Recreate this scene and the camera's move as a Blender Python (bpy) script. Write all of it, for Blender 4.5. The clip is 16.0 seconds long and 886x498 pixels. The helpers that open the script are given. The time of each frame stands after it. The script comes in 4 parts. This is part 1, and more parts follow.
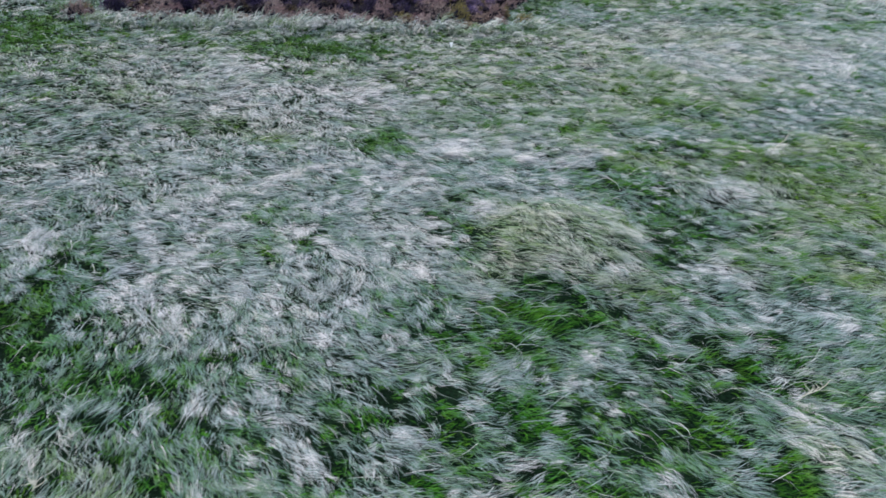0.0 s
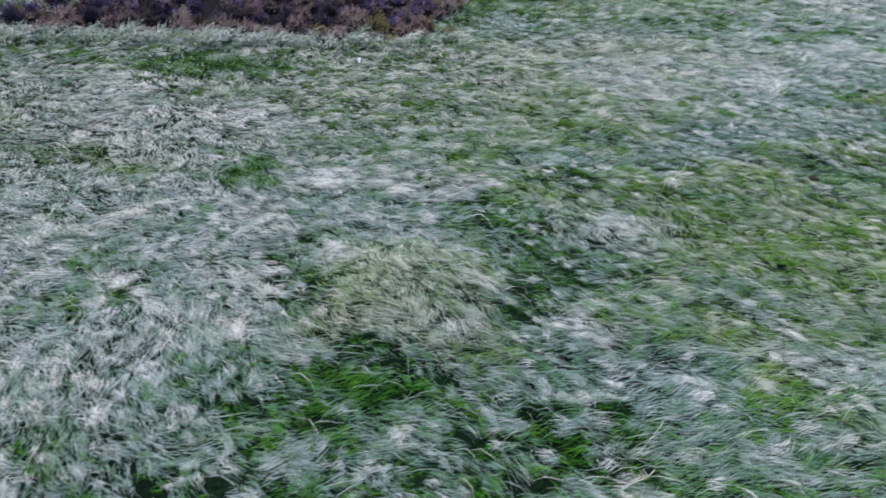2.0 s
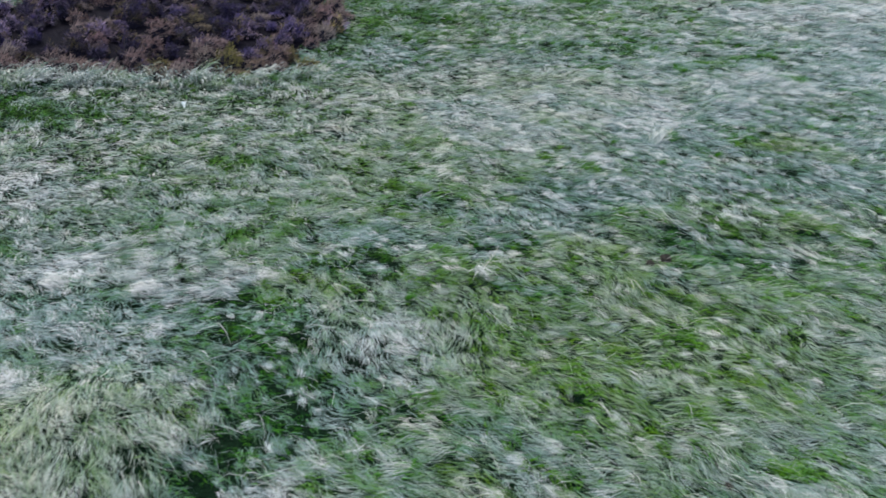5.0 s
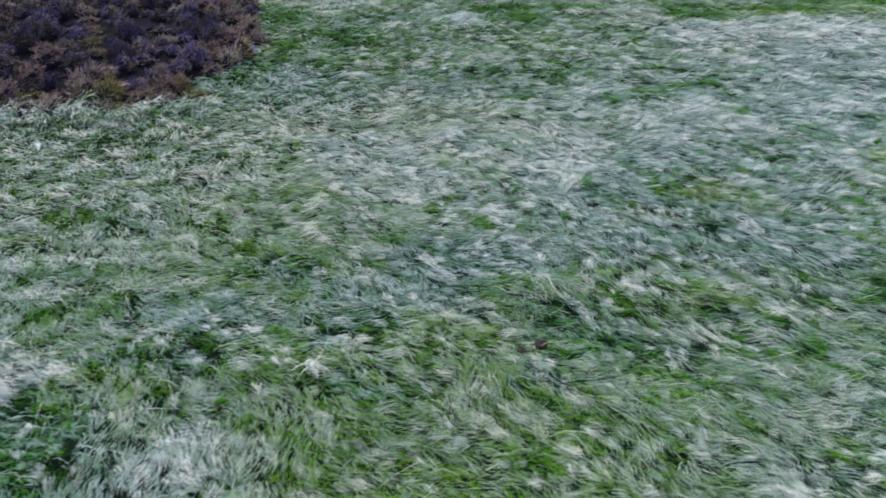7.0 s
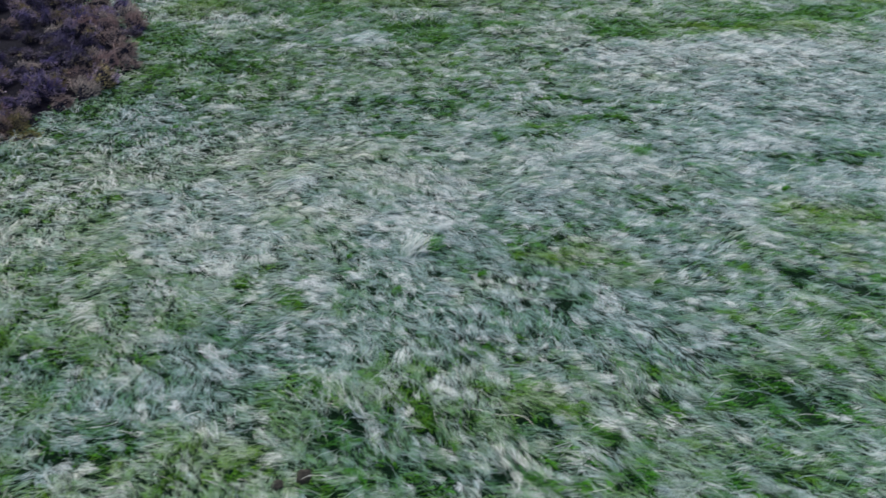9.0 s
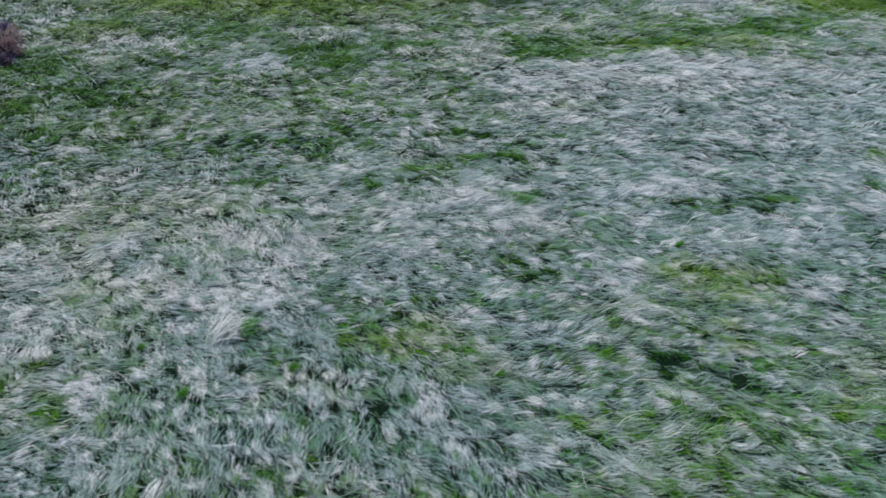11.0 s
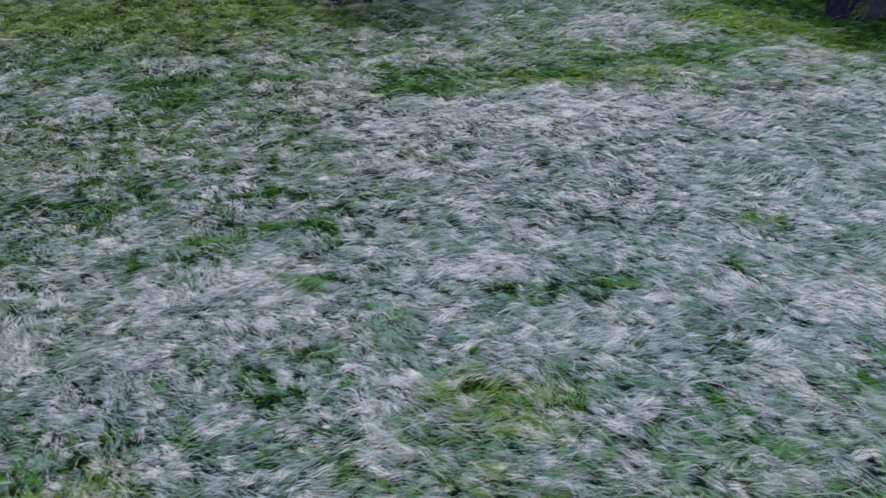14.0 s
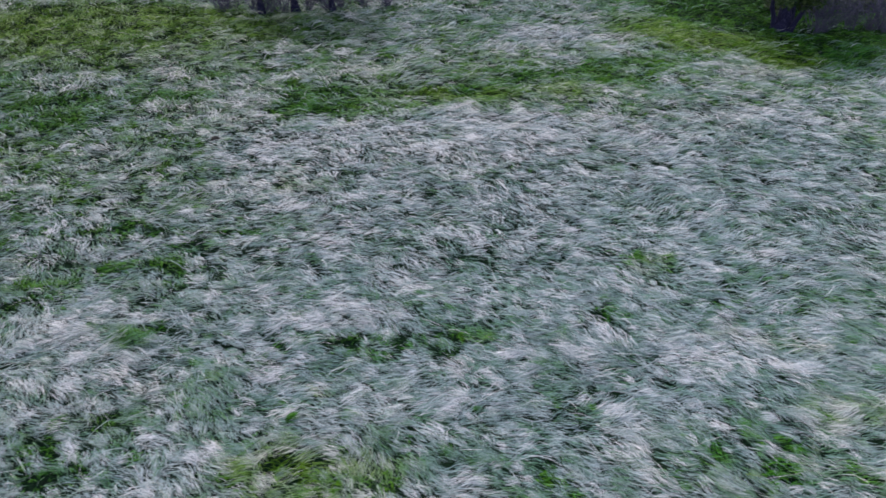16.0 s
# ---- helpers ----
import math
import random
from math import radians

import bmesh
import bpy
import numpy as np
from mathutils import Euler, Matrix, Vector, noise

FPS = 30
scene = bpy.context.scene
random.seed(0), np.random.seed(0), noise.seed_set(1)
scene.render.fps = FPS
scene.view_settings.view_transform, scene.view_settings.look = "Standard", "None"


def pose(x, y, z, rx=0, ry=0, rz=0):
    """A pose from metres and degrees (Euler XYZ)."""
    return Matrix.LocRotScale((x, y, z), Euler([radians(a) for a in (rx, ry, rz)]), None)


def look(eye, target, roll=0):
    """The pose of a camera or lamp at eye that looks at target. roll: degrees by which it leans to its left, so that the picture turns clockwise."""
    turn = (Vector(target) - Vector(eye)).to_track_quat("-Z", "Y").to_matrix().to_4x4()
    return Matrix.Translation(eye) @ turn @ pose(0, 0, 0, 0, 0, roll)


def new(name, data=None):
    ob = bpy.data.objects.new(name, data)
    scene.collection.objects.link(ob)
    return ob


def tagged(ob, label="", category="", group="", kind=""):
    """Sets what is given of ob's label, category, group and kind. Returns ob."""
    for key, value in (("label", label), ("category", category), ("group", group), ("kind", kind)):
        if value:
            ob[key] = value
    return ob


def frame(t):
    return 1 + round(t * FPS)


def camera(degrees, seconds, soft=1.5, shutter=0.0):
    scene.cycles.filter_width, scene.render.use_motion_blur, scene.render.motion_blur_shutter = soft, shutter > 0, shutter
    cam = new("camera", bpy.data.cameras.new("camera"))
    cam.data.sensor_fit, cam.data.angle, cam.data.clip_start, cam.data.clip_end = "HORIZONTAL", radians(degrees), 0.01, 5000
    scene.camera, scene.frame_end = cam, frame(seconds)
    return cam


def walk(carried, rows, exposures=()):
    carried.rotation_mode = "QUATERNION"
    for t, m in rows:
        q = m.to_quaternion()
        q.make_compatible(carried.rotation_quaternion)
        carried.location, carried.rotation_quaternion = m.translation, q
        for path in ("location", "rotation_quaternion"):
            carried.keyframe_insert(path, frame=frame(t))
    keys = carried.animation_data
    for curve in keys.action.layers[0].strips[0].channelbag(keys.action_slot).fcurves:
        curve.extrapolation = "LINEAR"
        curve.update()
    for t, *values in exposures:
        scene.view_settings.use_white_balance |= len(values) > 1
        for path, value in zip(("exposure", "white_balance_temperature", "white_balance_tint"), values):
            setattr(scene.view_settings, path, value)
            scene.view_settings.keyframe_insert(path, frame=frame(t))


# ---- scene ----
cam = camera(70.95, 16.0, soft=1.65, shutter=0.5)
PATH = [
    (0, (-0.054, -0.035, 9.418), (-0.003, 1.573, 8.23), 3.1),
    (0.5, (0.81, 0.352, 9.466), (0.862, 1.96, 8.277), 3.0),
    (1, (1.814, 0.815, 9.555), (1.861, 2.421, 8.364), 2.9),
    (1.5, (2.841, 1.363, 9.592), (2.891, 2.969, 8.402), 3.0),
    (2, (3.967, 1.956, 9.648), (4.016, 3.562, 8.458), 3.0),
    (2.5, (5.125, 2.596, 9.73), (5.171, 4.202, 8.538), 2.8),
    (3, (6.29, 3.319, 9.794), (6.332, 4.924, 8.602), 2.6),
    (3.5, (7.362, 4.056, 9.855), (7.398, 5.661, 8.662), 2.3),
    (4, (8.318, 4.822, 9.938), (8.356, 6.423, 8.741), 2.2),
    (4.2, (8.709, 5.148, 9.98), (8.746, 6.747, 8.778), 2.2),
    (6.3, (12.509, 8.384, 10.057), (12.552, 9.991, 8.868), 2.2),
    (6.5, (12.893, 8.745, 10.066), (12.937, 10.352, 8.876), 2.2),
    (7, (13.96, 9.532, 10.147), (14.003, 11.138, 8.956), 2.2),
    (7.5, (15.119, 10.342, 10.188), (15.165, 11.948, 8.997), 2.3),
    (8, (16.348, 11.17, 10.24), (16.395, 12.776, 9.049), 2.3),
    (8.5, (17.609, 12.008, 10.319), (17.657, 13.614, 9.126), 2.2),
    (9, (18.855, 12.891, 10.427), (18.904, 14.494, 9.233), 2.2),
    (9.2, (19.355, 13.236, 10.418), (19.404, 14.841, 9.226), 2.2),
    (11.3, (24.082, 16.577, 10.781), (24.133, 18.175, 9.58), 1.5),
    (11.5, (24.533, 16.859, 10.817), (24.578, 18.457, 9.616), 1.4),
    (12, (25.549, 17.619, 10.855), (25.595, 19.219, 9.654), 1.4),
    (12.5, (26.573, 18.353, 10.898), (26.621, 19.952, 9.699), 1.5),
    (13, (27.651, 19.022, 10.902), (27.7, 20.622, 9.703), 1.5),
    (13.5, (28.767, 19.648, 10.924), (28.816, 21.249, 9.725), 1.5),
    (14, (29.863, 20.247, 10.974), (29.912, 21.847, 9.776), 1.5),
    (14.5, (30.915, 20.793, 10.991), (30.966, 22.394, 9.794), 1.5),
    (15, (31.943, 21.292, 11.054), (31.995, 22.893, 9.857), 1.6),
    (15.5, (32.951, 21.784, 11.15), (33.006, 23.382, 9.949), 1.8),
    (16, (34.005, 22.152, 11.203), (34.059, 23.75, 10.002), 1.8),
]
walk(cam, [(t, look(eye, target, roll)) for t, eye, target, roll in PATH], [(0, 1.26, 6620, 10), (4.2, 1.24, 6700, 4), (7, 1.23, 6700, 1), (9.2, 1.14, 6660, 0), (12.0, 1.10, 6560, 12), (16, 1.03, 6520, 15)])

# ---- light ----
world = bpy.data.worlds.new("overcast_sky")
scene.world = world
world.use_nodes = True
wn = world.node_tree.nodes
sky = wn.new("ShaderNodeTexSky")
sky.sky_type, sky.sun_disc = "NISHITA", False
sky.sun_elevation, sky.sun_rotation = radians(48), radians(-35)
veil = wn.new("ShaderNodeHueSaturation")
veil.inputs["Saturation"].default_value = 0.65
world.node_tree.links.new(sky.outputs[0], veil.inputs["Color"])
world.node_tree.links.new(veil.outputs[0], wn["Background"].inputs[0])
wn["Background"].inputs[1].default_value = 0.133
sun = new("sun", bpy.data.lights.new("sun", "SUN"))
sun.data.energy, sun.data.angle, sun.data.color = 1.5, radians(24), (1.0, 0.95, 0.9)
sun.matrix_world = look((-20, 30, 40), (0, 0, 0))


# ---- materials ----
def mat(name, rough=0.8):
    m = bpy.data.materials.new(name)
    m.use_nodes = True
    nt = m.node_tree
    b = nt.nodes["Principled BSDF"]
    b.inputs["Roughness"].default_value = rough
    b.inputs["Specular IOR Level"].default_value = 0.2
    return m, nt, b


def ramp(nt, source, stops):
    r = nt.nodes.new("ShaderNodeValToRGB")
    while len(r.color_ramp.elements) < len(stops):
        r.color_ramp.elements.new(0.5)
    for e, (p, c) in zip(r.color_ramp.elements, stops):
        e.position, e.color = p, (*c, 1)
    nt.links.new(source, r.inputs[0])
    return r.outputs[0]


def mixed(nt, fac, a, b, kind="MIX"):
    x = nt.nodes.new("ShaderNodeMix")
    x.data_type, x.blend_type = "RGBA", kind
    for v, i in ((fac, 0), (a, 6), (b, 7)):
        if isinstance(v, (int, float)):
            x.inputs[i].default_value = v
        elif isinstance(v, tuple):
            x.inputs[i].default_value = (*v, 1)
        else:
            nt.links.new(v, x.inputs[i])
    return x.outputs[2]


def grain(nt, scale, detail=3.0, stretch=None, space="Object"):
    tc = nt.nodes.new("ShaderNodeTexCoord")
    n = nt.nodes.new("ShaderNodeTexNoise")
    n.inputs["Scale"].default_value, n.inputs["Detail"].default_value = scale, detail
    if stretch:
        mp = nt.nodes.new("ShaderNodeMapping")
        mp.inputs["Scale"].default_value = stretch
        nt.links.new(tc.outputs[space], mp.inputs[0])
        nt.links.new(mp.outputs[0], n.inputs["Vector"])
    else:
        nt.links.new(tc.outputs[space], n.inputs["Vector"])
    return n.outputs["Fac"]


def attr(nt, name):
    a = nt.nodes.new("ShaderNodeAttribute")
    a.attribute_name = name
    return a.outputs["Fac"]


def bumped(nt, b, height, strength, dist):
    n = nt.nodes.new("ShaderNodeBump")
    n.inputs["Strength"].default_value, n.inputs["Distance"].default_value = strength, dist
    nt.links.new(height, n.inputs["Height"])
    nt.links.new(n.outputs[0], b.inputs["Normal"])


# long grass: bleach runs from lush green to dead and bleached, olive turns it yellow
GRASS, nt, b = mat("long_grass", 0.6)
b.inputs["Specular IOR Level"].default_value = 0.06
cool = ramp(nt, attr(nt, "bleach"), [(0.0, (0.008, 0.050, 0.006)), (0.10, (0.020, 0.112, 0.009)), (0.22, (0.052, 0.208, 0.018)), (0.33, (0.066, 0.205, 0.050)), (0.45, (0.098, 0.212, 0.128)), (0.58, (0.170, 0.275, 0.262)), (0.76, (0.360, 0.432, 0.470)), (1.0, (0.705, 0.700, 0.735))])
warm = ramp(nt, attr(nt, "bleach"), [(0.0, (0.026, 0.072, 0.004)), (0.25, (0.120, 0.232, 0.010)), (0.48, (0.190, 0.290, 0.060)), (0.72, (0.330, 0.385, 0.260)), (1.0, (0.640, 0.610, 0.530))])
col = mixed(nt, attr(nt, "olive"), cool, warm)
col = mixed(nt, 0.5, col, ramp(nt, grain(nt, 9, 2), [(0.3, (0.55, 0.6, 0.55)), (0.7, (1.25, 1.2, 1.2))]), "MULTIPLY")
nt.links.new(col, b.inputs["Base Color"])
tr = nt.nodes.new("ShaderNodeBsdfTranslucent")
nt.links.new(col, tr.inputs[0])
ms = nt.nodes.new("ShaderNodeMixShader")
ms.inputs[0].default_value = 0.12
nt.links.new(b.outputs[0], ms.inputs[1])
nt.links.new(tr.outputs[0], ms.inputs[2])
nt.links.new(ms.outputs[0], nt.nodes["Material Output"].inputs[0])

TURF, nt, b = mat("shade_dark_turf", 0.95)
b.inputs["Specular IOR Level"].default_value = 0.05
# moss green taken near black: shade between the tufts is in this colour
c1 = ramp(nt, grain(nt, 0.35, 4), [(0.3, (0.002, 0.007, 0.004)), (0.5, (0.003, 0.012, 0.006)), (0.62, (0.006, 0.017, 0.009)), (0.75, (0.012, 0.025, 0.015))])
# ground under the heather: the bushes' shade as a flat near-black
HEATH_SHADE = (0.005, 0.004, 0.009)
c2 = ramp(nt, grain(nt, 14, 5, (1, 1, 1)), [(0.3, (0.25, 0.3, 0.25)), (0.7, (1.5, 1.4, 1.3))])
c3 = ramp(nt, grain(nt, 0.5, 6), [(0.34, (0.025, 0.07, 0.02)), (0.48, (0.07, 0.11, 0.085)), (0.66, (0.19, 0.22, 0.215))])
c2b = ramp(nt, grain(nt, 5, 6, (1, 2.5, 1)), [(0.35, (0.45, 0.5, 0.45)), (0.65, (1.3, 1.25, 1.25))])
nt.links.new(mixed(nt, attr(nt, "heath"), mixed(nt, attr(nt, "matted"), mixed(nt, 0.9, c1, c2, "MULTIPLY"), mixed(nt, 0.9, c3, c2b, "MULTIPLY")), HEATH_SHADE), b.inputs["Base Color"])
bumped(nt, b, grain(nt, 8, 5), 1.0, 0.12)

HEATHER, nt, b = mat("heather_twigs", 0.85)
geo = nt.nodes.new("ShaderNodeNewGeometry")
big = nt.nodes.new("ShaderNodeTexNoise")
big.inputs["Scale"].default_value, big.inputs["Detail"].default_value = 0.9, 4.0
nt.links.new(geo.outputs["Position"], big.inputs["Vector"])
h1 = ramp(nt, big.outputs["Fac"], [(0.32, (0.045, 0.036, 0.125)), (0.43, (0.110, 0.085, 0.180)), (0.50, (0.210, 0.160, 0.230)), (0.56, (0.180, 0.135, 0.110)), (0.61, (0.180, 0.150, 0.055)), (0.66, (0.240, 0.150, 0.175)), (0.76, (0.120, 0.095, 0.200))])
h2 = ramp(nt, geo.outputs["Random Per Island"], [(0.0, (0.30, 0.30, 0.36)), (0.5, (0.75, 0.75, 0.78)), (1.0, (1.75, 1.70, 1.70))])
info = nt.nodes.new("ShaderNodeObjectInfo")
h3 = ramp(nt, info.outputs["Random"], [(0.0, (0.35, 0.35, 0.45)), (0.4, (0.78, 0.78, 0.82)), (1.0, (1.85, 1.8, 1.75))])
nt.links.new(mixed(nt, 1.0, mixed(nt, 1.0, h1, h2, "MULTIPLY"), h3, "MULTIPLY"), b.inputs["Base Color"])

RUST, nt, b = mat("rusty_heather_twigs", 0.85)
geo = nt.nodes.new("ShaderNodeNewGeometry")
info = nt.nodes.new("ShaderNodeObjectInfo")
h1 = ramp(nt, info.outputs["Random"], [(0.0, (0.31, 0.195, 0.215)), (0.22, (0.300, 0.210, 0.200)), (0.30, (0.215, 0.180, 0.070)), (0.40, (0.300, 0.205, 0.210)), (1.0, (0.38, 0.310, 0.290))])
nt.links.new(mixed(nt, 1.0, h1, ramp(nt, geo.outputs["Random Per Island"], [(0.0, (0.45, 0.45, 0.45)), (0.6, (0.9, 0.9, 0.9)), (1.0, (1.6, 1.55, 1.45))]), "MULTIPLY"), b.inputs["Base Color"])

# wood inside the bushes, coloured as the shade among the sprigs
CORE, nt, b = mat("shade_dark_heather_wood", 0.95)
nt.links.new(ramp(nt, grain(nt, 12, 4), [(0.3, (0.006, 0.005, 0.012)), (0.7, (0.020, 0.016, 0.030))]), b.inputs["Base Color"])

BARK, nt, b = mat("grey_bark", 0.9)
nt.links.new(ramp(nt, grain(nt, 6, 5, (3, 3, 0.6)), [(0.3, (0.007, 0.007, 0.022)), (0.55, (0.018, 0.017, 0.05)), (0.75, (0.05, 0.048, 0.09))]), b.inputs["Base Color"])
bumped(nt, b, grain(nt, 9, 5, (3, 3, 0.6)), 0.8, 0.03)

LEAF, nt, b = mat("dark_leaves", 0.6)
geo = nt.nodes.new("ShaderNodeNewGeometry")
nt.links.new(ramp(nt, geo.outputs["Random Per Island"], [(0.0, (0.012, 0.03, 0.008)), (0.6, (0.022, 0.05, 0.012)), (1.0, (0.05, 0.075, 0.02))]), b.inputs["Base Color"])

TWIG, nt, b = mat("bare_purple_twigs", 0.8)
geo = nt.nodes.new("ShaderNodeNewGeometry")
nt.links.new(ramp(nt, geo.outputs["Random Per Island"], [(0.0, (0.030, 0.030, 0.060)), (0.6, (0.065, 0.064, 0.110)), (1.0, (0.135, 0.135, 0.190))]), b.inputs["Base Color"])

STRAW, nt, b = mat("dead_stalk", 0.7)
nt.links.new(ramp(nt, grain(nt, 20, 3), [(0.3, (0.45, 0.42, 0.36)), (0.7, (0.7, 0.67, 0.6))]), b.inputs["Base Color"])

SCRAP, nt, b = mat("white_plastic_scrap", 0.5)
nt.links.new(ramp(nt, grain(nt, 12, 3), [(0.3, (0.88, 0.88, 0.88)), (0.7, (0.95, 0.95, 0.94))]), b.inputs["Base Color"])

EARTH, nt, b = mat("dark_peat", 0.95)
nt.links.new(ramp(nt, grain(nt, 15, 4), [(0.3, (0.012, 0.011, 0.01)), (0.7, (0.04, 0.035, 0.03))]), b.inputs["Base Color"])
bumped(nt, b, grain(nt, 30, 4), 1.0, 0.02)

# ---- meadow fields: smooth noise and patches, on a plan of the meadow ----
RNG = np.random.default_rng(7)
X0, X1, Y0, Y1, STEP = -45.0, 85.0, -5.0, 75.0, 0.1
LATTICE = RNG.random((257, 257))


def vnoise(x, y, size, seed=0):
    """Smooth noise from 0 to 1 with features of about that size."""
    u, v = x / size + 37.7 * seed + 500, y / size + 91.3 * seed + 500
    i, j = np.floor(u).astype(int), np.floor(v).astype(int)
    fu, fv = u - i, v - j
    fu, fv = fu * fu * (3 - 2 * fu), fv * fv * (3 - 2 * fv)
    i0, j0, i1, j1 = i % 256, j % 256, (i + 1) % 256, (j + 1) % 256
    a = LATTICE[i0, j0] * (1 - fu) + LATTICE[i1, j0] * fu
    c = LATTICE[i0, j1] * (1 - fu) + LATTICE[i1, j1] * fu
    return a * (1 - fv) + c * fv


def fbm(x, y, size, seed=0):
    return (vnoise(x, y, size, seed) * 4 + vnoise(x, y, size / 2.1, seed + 1) * 2 + vnoise(x, y, size / 4.3, seed + 2)) / 7


def combed(x, y, stretch):
    """The plan turned to the wind and drawn out along it."""
    c, n = math.cos(radians(-36)), math.sin(radians(-36))
    return (c * x + n * y) / stretch, c * y - n * x


FIELD = {k: np.full((int((X1 - X0) / STEP), int((Y1 - Y0) / STEP)), v, np.float32) for k, v in (("bleach", 0.69), ("olive", 0.16), ("gap", 0.10), ("green", 0.28))}
# how the grass is in each kind of patch: how bleached, how yellow, how open, how much short green shows
BLEACHED, PALE, STRAWY = dict(bleach=0.91, gap=0.0, green=0.0, olive=0.14), dict(bleach=0.78, gap=0.09, green=0.22), dict(bleach=0.80, gap=0.08, green=0.15, olive=0.50)
BLUE_GREY, MEADOW_GREEN, LUSH = dict(bleach=0.73, olive=-0.08, green=0.12, gap=0.16), dict(bleach=0.70, olive=0.34, green=0.40, gap=0.11), dict(bleach=0.38, olive=0.20, green=0.92, gap=0.15)
OLIVE, OPEN, DOME = dict(bleach=0.66, olive=0.74, green=0.52, gap=0.15), dict(bleach=0.62, olive=0.0, green=0.36, gap=0.68), dict(bleach=0.78, olive=0.54, gap=0.0, green=0.24)
# the first is grass darkened and opened to paint shade under the tree
TREE_SHADE, FRESH = dict(bleach=0.08, olive=0.20, green=1.0, gap=0.75), dict(bleach=0.54, olive=0.36, green=0.66, gap=0.18)
VERDANT, LEAFY = dict(bleach=0.36, olive=0.90, green=0.70, gap=0.20), dict(bleach=0.67, olive=0.52, green=0.42, gap=0.08)
SOFT, ROUGH = dict(bleach=0.79, olive=0.42, green=0.36, gap=0.0), dict(gap=0.45, green=0.40)


def patch(what, x, y, rx, ry, turn=0.0):
    """A soft oval of meadow where the grass differs."""
    rx, ry = max(rx, 0.25) * 0.98, max(ry, 0.22) * 0.98
    out = 1.9 * max(rx, ry) if turn else 0.0
    wx, wy = max(out, 1.9 * rx), max(out, 1.9 * ry)
    i0, i1 = max(int((x - wx - X0) / STEP), 0), int((x + wx - X0) / STEP) + 1
    j0, j1 = max(int((y - wy - Y0) / STEP), 0), int((y + wy - Y0) / STEP) + 1
    gx = X0 + STEP * np.arange(i0, min(i1, FIELD["gap"].shape[0]))[:, None] - x
    gy = Y0 + STEP * np.arange(j0, min(j1, FIELD["gap"].shape[1]))[None, :] - y
    c, n = math.cos(radians(turn)), math.sin(radians(turn))
    r2 = ((c * gx + n * gy) / rx) ** 2 + ((c * gy - n * gx) / ry) ** 2
    w = 0.92 * np.exp(-0.9 * r2 ** 1.5)
    for k, v in what.items():
        f = FIELD[k][i0:i0 + w.shape[0], j0:j0 + w.shape[1]]
        f += (w * (v - f)).astype(np.float32)


patch(PALE, -7.0, 15.3, 8.1, 8.11); patch(PALE, -3.9, 19.1, 5.3, 7.01); patch(PALE, -2.2, 12.3, 4.2, 2.85); patch(PALE, -0.3, 19.6, 6.4, 4.30)
patch(OPEN, 1.5, 7.0, 6.2, 1.60); patch(OPEN, -8.2, 9.4, 1.5, 2.72); patch(MEADOW_GREEN, 10.3, 22.0, 8.6, 7.63); patch(MEADOW_GREEN, 14.9, 20.2, 7.0, 7.99)
patch(MEADOW_GREEN, 10.4, 20.0, 4.5, 3.14); patch(MEADOW_GREEN, 8.1, 22.4, 6.4, 3.18); patch(MEADOW_GREEN, 16.6, 18.6, 6.2, 3.68); patch(MEADOW_GREEN, 12.7, 24.0, 4.4, 3.24)
patch(MEADOW_GREEN, 20.6, 21.4, 5.0, 2.43); patch(MEADOW_GREEN, 26.2, 25.2, 5.3, 3.52); patch(PALE, 17.8, 29.5, 7.4, 3.76); patch(PALE, 28.5, 34.9, 7.9, 5.45)
patch(PALE, 14.7, 29.8, 8.8, 3.86); patch(BLUE_GREY, 34.2, 33.4, 5.9, 5.88); patch(BLUE_GREY, 22.4, 26.7, 5.2, 2.58); patch(BLUE_GREY, 37.5, 35.6, 7.4, 5.65)
patch(BLUE_GREY, 40.0, 34.2, 6.4, 4.59); patch(BLUE_GREY, 45.9, 41.0, 4.5, 4.83); patch(PALE, 18.4, 29.2, 4.2, 1.87); patch(PALE, 30.8, 41.4, 7.5, 4.19)
patch(PALE, 35.0, 43.6, 9.1, 2.80); patch(PALE, 41.6, 32.6, 4.7, 1.70); patch(PALE, 38.2, 37.2, 5.2, 2.61); patch(PALE, 34.0, 35.3, 5.1, 1.74)
patch(PALE, 35.4, 44.0, 9.8, 4.20); patch(MEADOW_GREEN, 13.2, 43.3, 11.5, 5.98); patch(MEADOW_GREEN, 14.8, 44.0, 10.3, 5.47); patch(MEADOW_GREEN, 33.8, 50.2, 11.8, 4.90)
patch(VERDANT, 13.6, 56.3, 13.0, 4.63); patch(VERDANT, 18.3, 56.6, 9.8, 4.22); patch(MEADOW_GREEN, 31.0, 52.2, 13.4, 5.63); patch(SOFT, 5.5, 29.0, 6.5, 1.88)
patch(SOFT, 2.5, 29.2, 6.7, 2.00); patch(ROUGH, 26.4, 54.4, 20.3, 5.37); patch(SOFT, -7.6, 25.8, 11.2, 3.90); patch(SOFT, 3.4, 28.3, 8.0, 3.49)
patch(OPEN, -6.1, 7.7, 2.5, 1.21); patch(OPEN, 6.5, 9.1, 2.5, 0.98); patch(BLEACHED, -5.6, 14.2, 1.8, 0.78); patch(BLEACHED, -5.7, 11.4, 1.9, 1.05)
patch(BLEACHED, -6.9, 10.9, 0.6, 0.55); patch(BLEACHED, -4.0, 10.9, 0.9, 0.60); patch(BLEACHED, -1.7, 13.0, 1.8, 1.32, 43); patch(BLEACHED, -0.6, 15.8, 1.2, 0.90)
